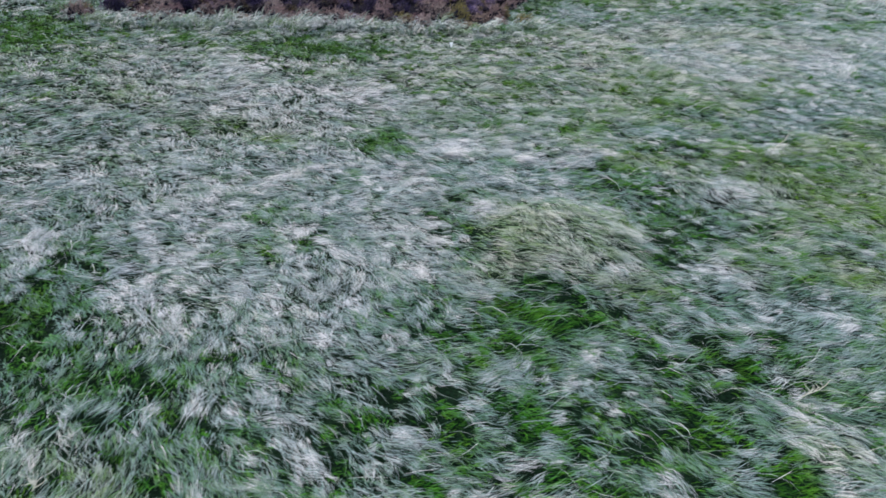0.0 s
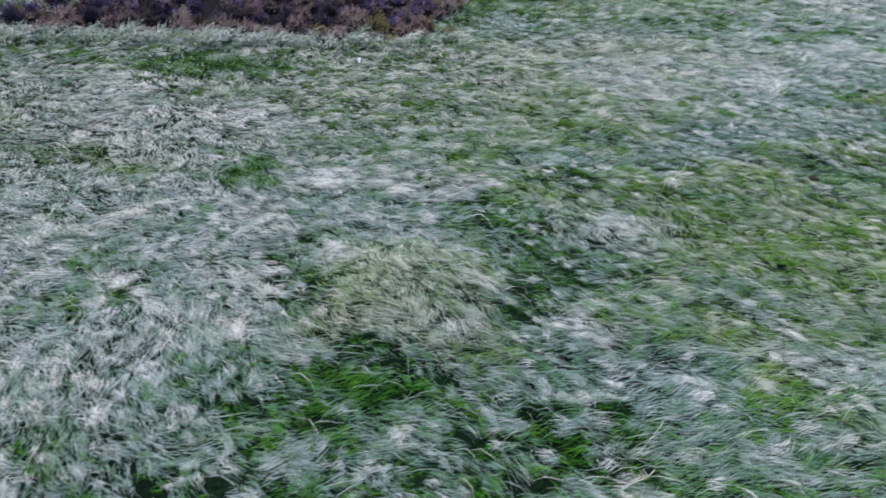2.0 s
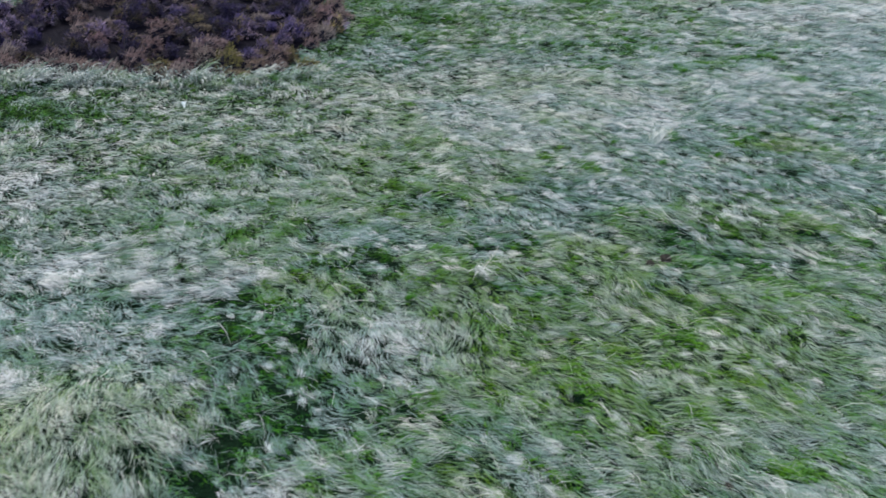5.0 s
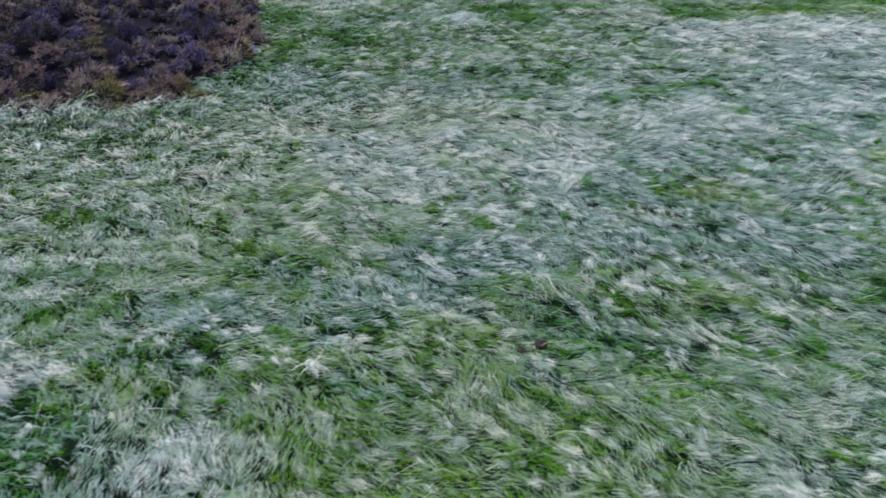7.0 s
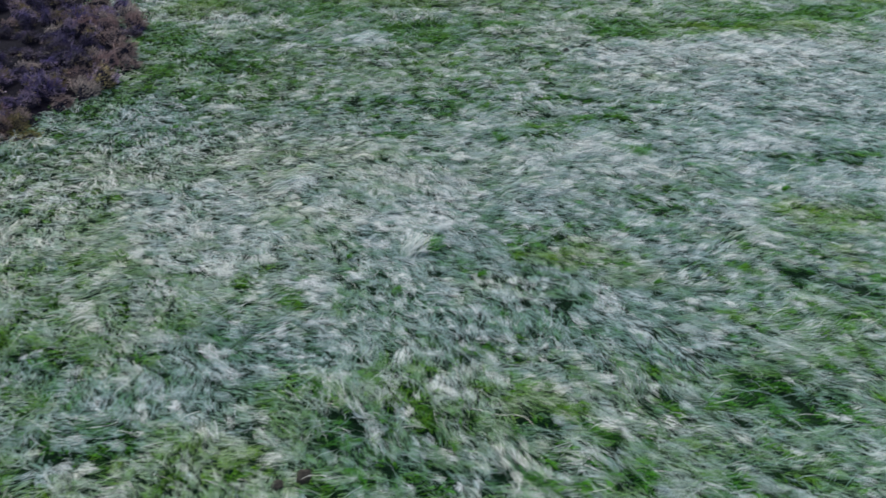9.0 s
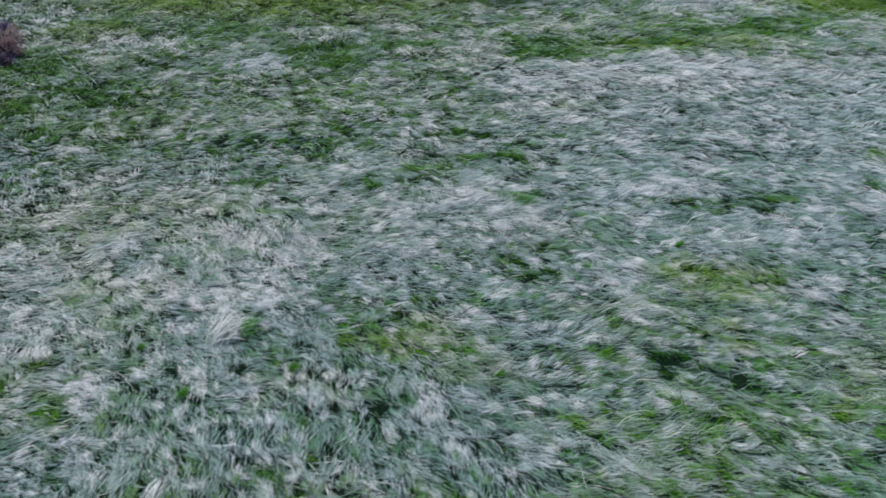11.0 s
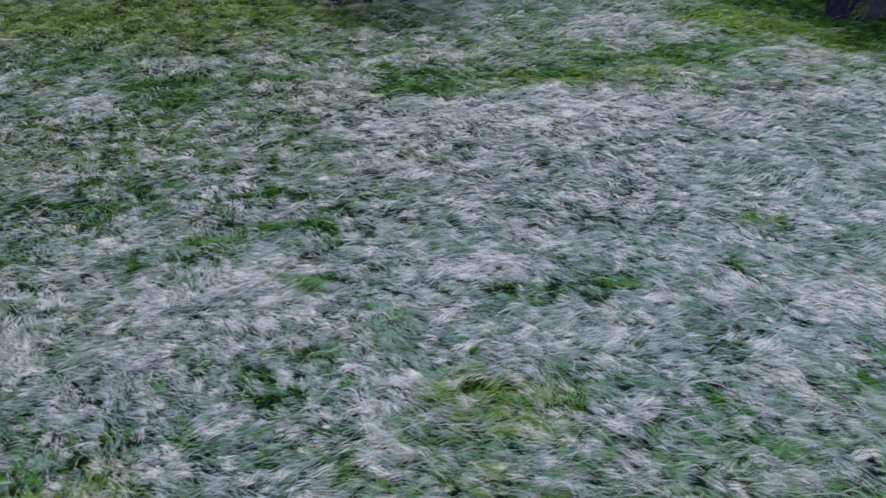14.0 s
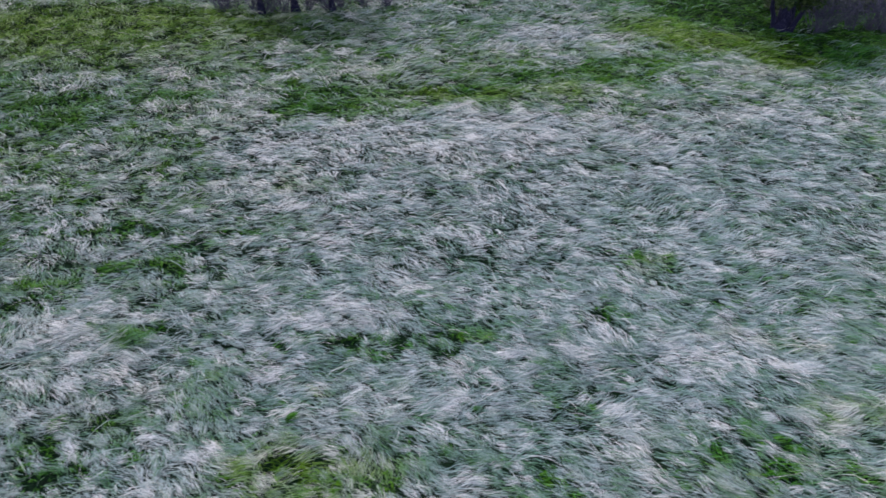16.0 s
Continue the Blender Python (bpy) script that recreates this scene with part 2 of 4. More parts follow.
patch(BLEACHED, -0.8, 11.5, 1.6, 0.75); patch(BLEACHED, -1.9, 9.9, 1.5, 0.53); patch(BLEACHED, 0.4, 11.5, 0.5, 0.64); patch(BLEACHED, -2.9, 17.3, 1.1, 0.51)
patch(BLEACHED, 0.6, 18.3, 1.2, 0.40); patch(BLEACHED, 2.7, 18.4, 0.6, 0.48); patch(BLEACHED, -2.5, 22.8, 1.3, 1.70); patch(PALE, -15.4, 28.5, 2.2, 2.15)
patch(STRAWY, -10.1, 22.3, 2.6, 1.84); patch(STRAWY, -5.9, 20.2, 2.9, 1.61); patch(PALE, -12.3, 19.3, 2.0, 2.14); patch(PALE, -10.2, 13.3, 1.3, 1.27)
patch(BLEACHED, 9.7, 16.0, 1.2, 0.67); patch(PALE, 16.0, 32.9, 8.0, 2.99); patch(STRAWY, 10.2, 26.6, 4.7, 1.67); patch(BLEACHED, 7.3, 12.3, 0.6, 0.52)
patch(STRAWY, 8.0, 8.4, 0.7, 0.33); patch(STRAWY, 7.7, 7.0, 0.9, 0.63); patch(STRAWY, -5.9, 6.3, 0.9, 0.43); patch(BLEACHED, -0.3, 6.8, 0.8, 0.65)
patch(BLEACHED, -2.3, 7.3, 0.6, 0.57); patch(PALE, -3.6, 7.9, 0.6, 0.35); patch(PALE, 1.7, 8.3, 0.7, 0.44); patch(BLUE_GREY, 4.0, 16.1, 3.1, 1.01)
patch(BLUE_GREY, 2.0, 17.0, 2.5, 0.72); patch(LUSH, -18.5, 28.5, 2.8, 2.45); patch(LUSH, -5.4, 27.9, 3.8, 1.20); patch(LUSH, -11.2, 28.0, 1.2, 0.52)
patch(OLIVE, -12.0, 23.9, 0.9, 0.46); patch(OLIVE, -5.5, 18.7, 1.1, 0.41); patch(LUSH, -3.7, 14.2, 0.9, 0.50); patch(LUSH, -2.0, 13.6, 0.7, 0.37)
patch(MEADOW_GREEN, -4.0, 12.5, 1.3, 0.47); patch(LUSH, -1.4, 18.8, 0.9, 0.75); patch(OLIVE, -7.1, 19.8, 0.9, 0.89); patch(OLIVE, 7.4, 18.6, 1.2, 0.41)
patch(LUSH, 9.2, 22.4, 2.0, 1.09); patch(MEADOW_GREEN, 5.0, 22.5, 2.7, 1.64); patch(OLIVE, 12.8, 16.7, 1.9, 1.80); patch(MEADOW_GREEN, 13.9, 20.4, 2.4, 1.91)
patch(OPEN, -8.5, 9.1, 0.8, 1.44); patch(OPEN, -8.5, 11.4, 0.6, 0.94); patch(LUSH, -8.7, 9.8, 0.3, 0.69); patch(LUSH, -7.5, 9.0, 0.4, 0.39)
patch(LUSH, -4.5, 7.3, 0.2, 0.15); patch(OPEN, -3.5, 6.6, 0.2, 0.18); patch(OPEN, -4.6, 8.6, 1.2, 0.38); patch(OPEN, -0.7, 8.1, 0.4, 0.42)
patch(OPEN, 0.3, 13.0, 0.3, 1.38); patch(OPEN, 4.5, 9.8, 1.4, 0.32); patch(LUSH, 2.5, 10.3, 1.0, 0.85); patch(OPEN, 2.6, 9.8, 1.5, 0.53)
patch(LUSH, 3.1, 9.6, 1.4, 0.14); patch(OPEN, 1.4, 9.5, 1.1, 0.17); patch(LUSH, 2.4, 8.9, 0.7, 0.48); patch(OPEN, 6.1, 12.2, 0.6, 0.79)
patch(LUSH, 5.5, 11.7, 0.3, 0.35); patch(OPEN, 7.2, 13.7, 0.9, 0.81); patch(OPEN, 6.0, 9.4, 1.5, 0.51); patch(OPEN, 3.2, 7.1, 1.7, 0.88)
patch(OPEN, 6.5, 7.4, 0.7, 0.52); patch(LUSH, 6.7, 6.3, 0.5, 0.25); patch(OLIVE, -5.0, 5.8, 0.2, 0.10); patch(BLUE_GREY, 7.7, 10.5, 1.9, 0.78)
patch(MEADOW_GREEN, 8.2, 12.5, 0.9, 0.96); patch(DOME, 3.7, 13.3, 2.5, 1.96); patch(STRAWY, 2.3, 12.3, 0.9, 0.56); patch(STRAWY, 4.0, 11.5, 1.7, 0.26)
patch(PALE, 4.3, 15.5, 1.0, 0.48); patch(PALE, 4.6, 15.0, 0.8, 0.43); patch(BLEACHED, 9.5, 15.9, 0.9, 0.67); patch(BLEACHED, 10.3, 17.2, 0.6, 0.81)
patch(STRAWY, 8.1, 16.9, 0.9, 0.47); patch(BLEACHED, 7.2, 12.2, 0.4, 0.78); patch(BLEACHED, 1.2, 18.6, 1.1, 0.42); patch(STRAWY, 14.2, 31.7, 4.4, 2.28)
patch(STRAWY, 15.1, 28.6, 2.2, 1.29); patch(PALE, 11.2, 33.8, 4.5, 1.86); patch(FRESH, 7.7, 38.0, 2.5, 3.14); patch(OPEN, 7.8, 14.8, 1.8, 0.95)
patch(OPEN, 5.2, 17.5, 1.6, 0.61); patch(OPEN, 6.0, 12.5, 0.5, 0.81); patch(OPEN, 3.8, 10.8, 1.3, 0.65); patch(LUSH, 2.7, 10.2, 1.0, 0.47)
patch(OPEN, 1.0, 9.4, 1.9, 0.32); patch(BLUE_GREY, 9.5, 10.8, 1.6, 0.79); patch(OPEN, 11.0, 14.1, 0.7, 0.35); patch(BLUE_GREY, 11.6, 13.2, 1.3, 0.71)
patch(MEADOW_GREEN, 15.2, 17.2, 2.6, 1.91); patch(OLIVE, 16.8, 18.4, 1.5, 0.67); patch(OLIVE, 16.9, 15.4, 1.0, 0.91); patch(FRESH, 16.2, 14.1, 0.8, 0.79)
patch(OLIVE, 13.1, 12.1, 0.5, 0.25); patch(STRAWY, 11.8, 11.3, 0.7, 0.35); patch(OLIVE, 11.3, 10.8, 0.7, 0.39); patch(BLEACHED, 13.4, 11.2, 1.4, 0.63)
patch(STRAWY, 12.9, 9.8, 1.3, 0.46); patch(OPEN, 12.7, 10.5, 0.2, 0.20); patch(OPEN, 14.3, 11.0, 0.7, 0.19); patch(LUSH, 12.0, 10.4, 0.4, 0.27)
patch(BLUE_GREY, 9.5, 10.2, 1.3, 0.48); patch(PALE, 8.1, 10.5, 0.6, 0.51); patch(PALE, 15.0, 13.3, 1.7, 0.72); patch(PALE, 24.4, 32.0, 3.4, 3.38)
patch(BLUE_GREY, -0.8, 10.3, 1.3, 0.72); patch(OPEN, -0.1, 10.1, 1.3, 0.52); patch(STRAWY, 8.0, 17.1, 1.0, 0.88); patch(BLEACHED, 9.4, 16.0, 0.7, 0.75)
patch(BLEACHED, 10.2, 16.8, 0.4, 0.63); patch(OPEN, 10.8, 16.0, 0.2, 0.75); patch(OPEN, 11.0, 18.1, 0.4, 0.33); patch(PALE, 10.4, 18.6, 0.8, 0.35)
patch(OPEN, 6.3, 15.8, 1.3, 0.85); patch(FRESH, 6.0, 16.7, 0.3, 0.14); patch(FRESH, 7.5, 18.5, 0.4, 0.28); patch(BLEACHED, 4.6, 18.3, 1.3, 0.50)
patch(PALE, 3.8, 19.4, 1.0, 0.56); patch(FRESH, 3.7, 24.9, 0.7, 0.64); patch(OLIVE, 2.6, 23.6, 0.9, 0.34); patch(PALE, 1.5, 23.8, 0.9, 1.17)
patch(STRAWY, 5.3, 23.1, 1.4, 0.44); patch(FRESH, 5.5, 20.6, 1.0, 0.54); patch(OLIVE, 10.3, 25.9, 1.1, 0.49); patch(STRAWY, 14.7, 29.5, 1.2, 0.84)
patch(BLEACHED, 13.2, 27.1, 1.7, 1.09); patch(BLEACHED, 11.5, 26.7, 1.1, 0.45); patch(STRAWY, 7.8, 30.8, 1.9, 1.22); patch(PALE, 16.9, 29.4, 1.9, 1.39)
patch(BLUE_GREY, 18.5, 27.8, 2.2, 1.49); patch(BLEACHED, 16.0, 25.3, 0.7, 0.74); patch(BLUE_GREY, 15.6, 20.3, 2.0, 0.59); patch(OPEN, 14.4, 20.0, 1.0, 0.33)
patch(OPEN, 16.3, 19.7, 0.5, 0.16); patch(OPEN, 17.3, 19.4, 1.2, 0.27); patch(FRESH, 17.9, 19.1, 0.4, 0.22); patch(FRESH, 18.2, 20.2, 0.8, 0.38)
patch(FRESH, 12.7, 19.3, 0.4, 0.19); patch(OLIVE, 22.6, 27.2, 1.0, 0.79); patch(OLIVE, 21.3, 21.2, 1.1, 0.37); patch(FRESH, 19.6, 19.8, 0.8, 0.28)
patch(FRESH, 15.0, 15.9, 0.5, 0.38); patch(OPEN, 14.5, 16.3, 0.4, 0.21); patch(PALE, 13.4, 16.4, 1.1, 0.54); patch(PALE, 12.3, 17.2, 0.7, 0.59)
patch(FRESH, 11.9, 16.5, 0.6, 0.54); patch(FRESH, 11.8, 15.3, 0.6, 0.34); patch(BLEACHED, 20.9, 16.2, 1.0, 0.66); patch(BLEACHED, 17.0, 15.2, 0.5, 0.34)
patch(STRAWY, 21.8, 17.6, 1.0, 0.47); patch(FRESH, 21.4, 16.9, 0.3, 0.17); patch(FRESH, 19.1, 15.6, 0.4, 0.24); patch(MEADOW_GREEN, 20.9, 18.7, 1.3, 0.72)
patch(BLUE_GREY, 26.6, 26.3, 1.7, 1.48); patch(PALE, 22.0, 29.7, 3.5, 1.43); patch(BLUE_GREY, 23.6, 23.9, 2.8, 1.21); patch(STRAWY, 20.6, 25.3, 1.6, 0.68)
patch(PALE, 21.2, 22.5, 1.3, 0.37); patch(FRESH, 8.4, 37.6, 2.9, 3.06); patch(FRESH, 6.6, 42.7, 3.0, 3.97); patch(LUSH, 18.6, 46.7, 2.0, 1.91)
patch(MEADOW_GREEN, 10.3, 41.2, 3.2, 3.69); patch(OPEN, 5.0, 37.7, 0.4, 2.29); patch(OPEN, 6.8, 16.8, 1.3, 0.88); patch(OPEN, 7.7, 18.9, 1.4, 0.36)
patch(BLEACHED, 11.6, 29.1, 2.0, 0.96); patch(BLEACHED, 15.1, 29.6, 1.1, 0.67); patch(PALE, 18.7, 28.0, 1.3, 1.18); patch(BLEACHED, 12.5, 27.8, 1.9, 0.74)
patch(PALE, 17.4, 23.3, 1.8, 0.56); patch(PALE, 21.0, 25.0, 1.8, 0.67); patch(STRAWY, 12.0, 26.9, 0.9, 0.37); patch(FRESH, 10.0, 26.1, 0.9, 0.29)
patch(OPEN, 8.9, 25.6, 1.1, 0.28); patch(OLIVE, 15.8, 23.8, 0.4, 0.20); patch(FRESH, 18.3, 20.8, 0.7, 0.36); patch(OPEN, 16.6, 19.7, 0.7, 0.31)
patch(OPEN, 13.9, 20.3, 0.8, 0.20); patch(OPEN, 13.7, 19.2, 1.4, 0.33); patch(FRESH, 18.4, 19.9, 0.3, 0.17); patch(OPEN, 17.9, 21.0, 0.5, 0.22)
patch(FRESH, 27.1, 22.5, 1.2, 0.38); patch(OPEN, 26.2, 21.8, 1.5, 0.35); patch(FRESH, 26.6, 20.1, 0.7, 0.26); patch(OPEN, 25.2, 19.6, 0.7, 0.26)
patch(PALE, 24.5, 20.9, 1.1, 0.56); patch(PALE, 27.2, 20.5, 0.9, 0.27); patch(PALE, 23.5, 21.7, 1.2, 0.62); patch(OLIVE, 31.9, 29.5, 1.7, 1.01)
patch(OLIVE, 27.4, 26.1, 0.6, 0.35); patch(OLIVE, 23.1, 27.0, 1.0, 0.49); patch(MEADOW_GREEN, 28.0, 26.7, 2.6, 1.32); patch(PALE, 24.7, 28.2, 1.6, 0.91)
patch(BLEACHED, 27.8, 30.0, 1.9, 0.84); patch(BLUE_GREY, 26.0, 27.1, 1.8, 0.71); patch(OPEN, 29.6, 26.0, 1.6, 0.30); patch(OPEN, 30.5, 32.8, 0.8, 0.26)
patch(BLUE_GREY, 34.1, 33.8, 2.7, 1.88); patch(STRAWY, 26.1, 47.0, 2.8, 1.37); patch(BLEACHED, 35.0, 45.0, 6.8, 2.33); patch(BLEACHED, 29.1, 42.9, 2.6, 1.60)
patch(LUSH, 26.5, 33.3, 0.7, 0.31); patch(LUSH, 26.1, 36.1, 1.2, 0.54); patch(OPEN, 25.7, 36.6, 1.4, 0.78); patch(LUSH, 40.9, 51.8, 8.3, 1.15, 25)
patch(LUSH, 18.1, 46.3, 2.7, 2.45); patch(OPEN, 11.8, 44.8, 1.7, 1.04); patch(LUSH, 5.7, 44.3, 1.6, 2.03); patch(OLIVE, 5.5, 39.7, 1.4, 0.92)
patch(FRESH, 7.7, 40.6, 1.7, 1.94); patch(PALE, 7.7, 47.3, 1.8, 1.96); patch(OLIVE, 5.0, 49.1, 1.8, 1.06); patch(BLUE_GREY, 8.2, 35.8, 1.7, 1.57)
patch(OPEN, 12.8, 20.4, 2.8, 0.78); patch(OPEN, 26.5, 21.5, 1.9, 0.61); patch(BLEACHED, 18.4, 28.4, 0.8, 1.14); patch(BLEACHED, 15.1, 30.0, 1.2, 0.53)
patch(BLEACHED, 21.6, 29.2, 1.0, 0.41); patch(PALE, 19.2, 30.0, 1.6, 0.67); patch(BLEACHED, 24.9, 33.2, 1.4, 0.67); patch(BLEACHED, 28.1, 29.7, 1.2, 0.53)
patch(BLEACHED, 28.9, 29.3, 0.7, 0.63); patch(STRAWY, 27.4, 28.2, 1.2, 0.30); patch(PALE, 31.7, 34.0, 1.6, 0.97); patch(OLIVE, 30.3, 29.7, 0.7, 0.40)
patch(OLIVE, 32.1, 29.7, 0.8, 0.40); patch(OLIVE, 30.8, 28.8, 0.5, 0.24); patch(OLIVE, 31.0, 27.4, 0.7, 0.28); patch(OLIVE, 26.9, 30.5, 0.4, 0.21)
patch(LUSH, 20.2, 26.1, 0.2, 0.13); patch(OPEN, 26.2, 25.0, 0.1, 0.10); patch(OPEN, 17.4, 25.8, 0.7, 0.34); patch(STRAWY, 34.7, 26.1, 1.1, 0.90)
patch(PALE, 31.2, 26.9, 0.8, 0.26); patch(OPEN, 31.5, 25.5, 1.1, 0.42); patch(OPEN, 28.5, 26.7, 0.5, 0.26); patch(OPEN, 30.5, 25.5, 0.7, 0.30)
patch(LUSH, 33.0, 26.5, 0.5, 0.19); patch(OLIVE, 33.1, 24.7, 0.6, 0.30); patch(OLIVE, 26.9, 24.6, 0.7, 0.20); patch(LUSH, 27.4, 26.1, 0.4, 0.15)
patch(STRAWY, 24.9, 25.8, 1.2, 0.43); patch(MEADOW_GREEN, 24.1, 26.7, 1.5, 0.63); patch(LUSH, 26.3, 33.3, 0.6, 0.27); patch(LUSH, 26.3, 36.2, 0.8, 0.38)
patch(OPEN, 25.8, 36.7, 1.0, 0.72); patch(OPEN, 25.1, 38.1, 0.8, 0.44); patch(PALE, 24.8, 36.7, 1.2, 0.87); patch(LUSH, 21.7, 34.0, 0.7, 0.29)
patch(OPEN, 23.0, 34.4, 1.6, 0.27); patch(LUSH, 23.3, 35.2, 1.1, 0.35); patch(LUSH, 17.5, 34.2, 0.7, 0.33); patch(LUSH, 15.3, 31.6, 0.3, 0.21)
patch(LUSH, 19.2, 37.0, 1.2, 0.40); patch(OPEN, 17.4, 37.0, 2.1, 0.56); patch(LUSH, 9.9, 41.5, 1.8, 1.84); patch(LUSH, 18.6, 46.3, 2.1, 1.44)
patch(LUSH, 22.7, 48.4, 1.7, 0.80); patch(LUSH, 12.0, 50.0, 3.2, 1.73); patch(BLUE_GREY, 15.4, 45.2, 1.5, 1.58); patch(PALE, 7.9, 47.8, 2.4, 1.54)
patch(VERDANT, 5.9, 50.2, 2.0, 1.21); patch(LUSH, 28.1, 48.2, 1.1, 1.44); patch(LUSH, 30.3, 47.5, 2.2, 0.92); patch(VERDANT, 35.7, 49.1, 3.3, 0.67)
patch(LUSH, 41.9, 51.4, 3.5, 1.13); patch(STRAWY, 44.1, 56.1, 1.4, 1.16); patch(BLEACHED, 42.1, 57.4, 3.3, 1.72); patch(BLEACHED, 30.2, 43.0, 2.7, 1.33)
patch(BLEACHED, 28.7, 40.7, 1.4, 0.84); patch(BLEACHED, 35.3, 43.7, 3.8, 1.78); patch(STRAWY, 35.3, 41.1, 0.9, 0.27); patch(OPEN, 33.2, 33.2, 2.5, 0.12)
patch(PALE, 22.9, 32.3, 1.5, 0.56); patch(BLEACHED, 31.7, 34.1, 1.3, 0.57); patch(BLEACHED, 25.4, 33.6, 1.4, 0.39); patch(PALE, 24.9, 36.6, 1.1, 0.77)
patch(OPEN, 21.4, 37.6, 4.0, 0.27); patch(LUSH, 26.1, 36.0, 1.4, 0.36); patch(LUSH, 23.3, 35.1, 1.0, 0.28); patch(LUSH, 28.3, 48.5, 1.3, 1.50)
patch(LUSH, 39.9, 51.1, 1.8, 0.97); patch(LUSH, 35.9, 49.5, 0.8, 0.59); patch(BLEACHED, 30.4, 44.1, 3.3, 0.98); patch(BLEACHED, 35.8, 45.7, 3.0, 0.97)
patch(OLIVE, 40.2, 50.0, 1.6, 1.08); patch(LUSH, 28.8, 47.0, 1.2, 1.03); patch(LUSH, 30.5, 48.9, 1.5, 0.64); patch(BLEACHED, 37.4, 45.9, 4.7, 0.86)
patch(BLEACHED, 34.1, 44.8, 2.7, 0.90); patch(BLEACHED, 29.8, 43.7, 3.4, 0.74); patch(BLEACHED, 47.4, 47.2, 3.0, 1.06); patch(STRAWY, 29.4, 40.9, 1.2, 0.46)
patch(BLEACHED, 32.0, 34.1, 1.0, 0.51); patch(BLEACHED, 34.1, 35.5, 0.8, 0.44); patch(OPEN, 25.1, 37.8, 0.7, 0.41); patch(OPEN, 28.4, 37.9, 0.7, 0.15)
patch(LUSH, 26.2, 36.1, 0.6, 0.31); patch(LUSH, 26.0, 36.4, 0.3, 0.21); patch(BLEACHED, 24.8, 33.4, 0.8, 0.59); patch(LUSH, 26.3, 33.2, 0.4, 0.19)
patch(OPEN, 26.2, 35.4, 2.1, 0.24); patch(OPEN, 31.3, 33.0, 1.2, 0.19); patch(FRESH, 35.4, 33.5, 0.7, 0.12); patch(OPEN, 34.4, 32.5, 0.8, 0.22)
patch(OPEN, 34.1, 33.5, 1.1, 0.14); patch(BLEACHED, 34.7, 32.5, 0.5, 0.29); patch(OPEN, 39.0, 34.2, 0.9, 0.09); patch(OPEN, 44.3, 34.6, 2.5, 0.18)
patch(OPEN, 44.7, 33.0, 1.3, 0.39); patch(STRAWY, 42.3, 33.2, 2.5, 0.24, -8); patch(BLEACHED, 41.3, 33.6, 0.7, 0.41); patch(BLEACHED, 42.2, 32.4, 1.7, 0.44)
patch(PALE, 45.5, 36.5, 1.9, 0.82); patch(BLUE_GREY, 42.8, 31.2, 2.1, 0.81); patch(STRAWY, 43.5, 30.9, 1.2, 0.47); patch(MEADOW_GREEN, 42.6, 29.2, 1.4, 0.38)
patch(BLUE_GREY, 49.6, 44.1, 2.1, 2.94); patch(MEADOW_GREEN, 40.7, 36.6, 1.0, 0.55); patch(BLEACHED, 33.2, 31.2, 0.3, 0.48); patch(PALE, 28.2, 29.7, 0.9, 0.59)
patch(OPEN, 26.6, 30.0, 1.5, 0.81); patch(OLIVE, 32.2, 29.5, 0.7, 0.31); patch(LUSH, 32.5, 29.3, 0.7, 0.25); patch(OLIVE, 31.5, 31.6, 0.5, 0.17)
patch(OPEN, 35.4, 29.6, 0.7, 0.39); patch(OPEN, 36.9, 29.3, 0.5, 0.38); patch(BLEACHED, 39.0, 30.3, 0.5, 0.43); patch(BLEACHED, 35.0, 29.1, 0.6, 0.22)
patch(OPEN, 37.6, 31.5, 0.7, 0.33); patch(OPEN, 33.4, 30.4, 0.7, 0.29); patch(VERDANT, 52.6, 56.3, 3.0, 2.46); patch(VERDANT, 49.7, 57.1, 2.0, 1.95)
patch(VERDANT, 47.5, 58.4, 2.7, 2.70); patch(TREE_SHADE, 53.0, 63.0, 4.2, 3.55); patch(TREE_SHADE, 55.6, 58.4, 2.8, 1.88); patch(TREE_SHADE, 56.3, 55.4, 3.2, 1.81)
patch(TREE_SHADE, 60.4, 59.2, 3.2, 3.26); patch(VERDANT, 53.1, 54.0, 1.9, 0.85); patch(STRAWY, 51.4, 52.5, 2.1, 0.63); patch(LUSH, 46.0, 52.4, 0.9, 1.08)
patch(OPEN, 48.1, 55.2, 0.4, 0.53); patch(OPEN, 55.7, 58.7, 1.4, 1.05); patch(OPEN, 37.1, 42.1, 2.6, 0.12, 27); patch(OPEN, 39.5, 34.2, 0.7, 0.07, 6)
patch(OPEN, 31.9, 33.0, 1.7, 0.08, 3); patch(LEAFY, 12.8, 17.4, 3.6, 4.54); patch(LEAFY, 16.0, 16.7, 3.9, 3.19); patch(LEAFY, 9.6, 22.0, 3.4, 1.36)
patch(DOME, 3.8, 13.3, 1.9, 1.50); patch(BLEACHED, -5.9, 21.3, 3.9, 1.74); patch(BLEACHED, -9.6, 24.1, 3.2, 1.96); patch(BLEACHED, 0.8, 18.7, 1.7, 0.48)
patch(BLEACHED, -0.8, 12.4, 1.2, 1.12); patch(BLEACHED, -2.1, 14.0, 1.9, 0.79); patch(BLEACHED, -3.0, 9.7, 1.8, 0.50); patch(BLEACHED, 9.1, 16.8, 1.1, 0.55)
patch(OLIVE, 11.3, 12.3, 0.7, 0.91); patch(OLIVE, 14.6, 20.8, 1.7, 1.43); patch(STRAWY, 3.6, 11.7, 1.6, 0.25); patch(BLEACHED, 4.2, 12.0, 0.8, 0.22)
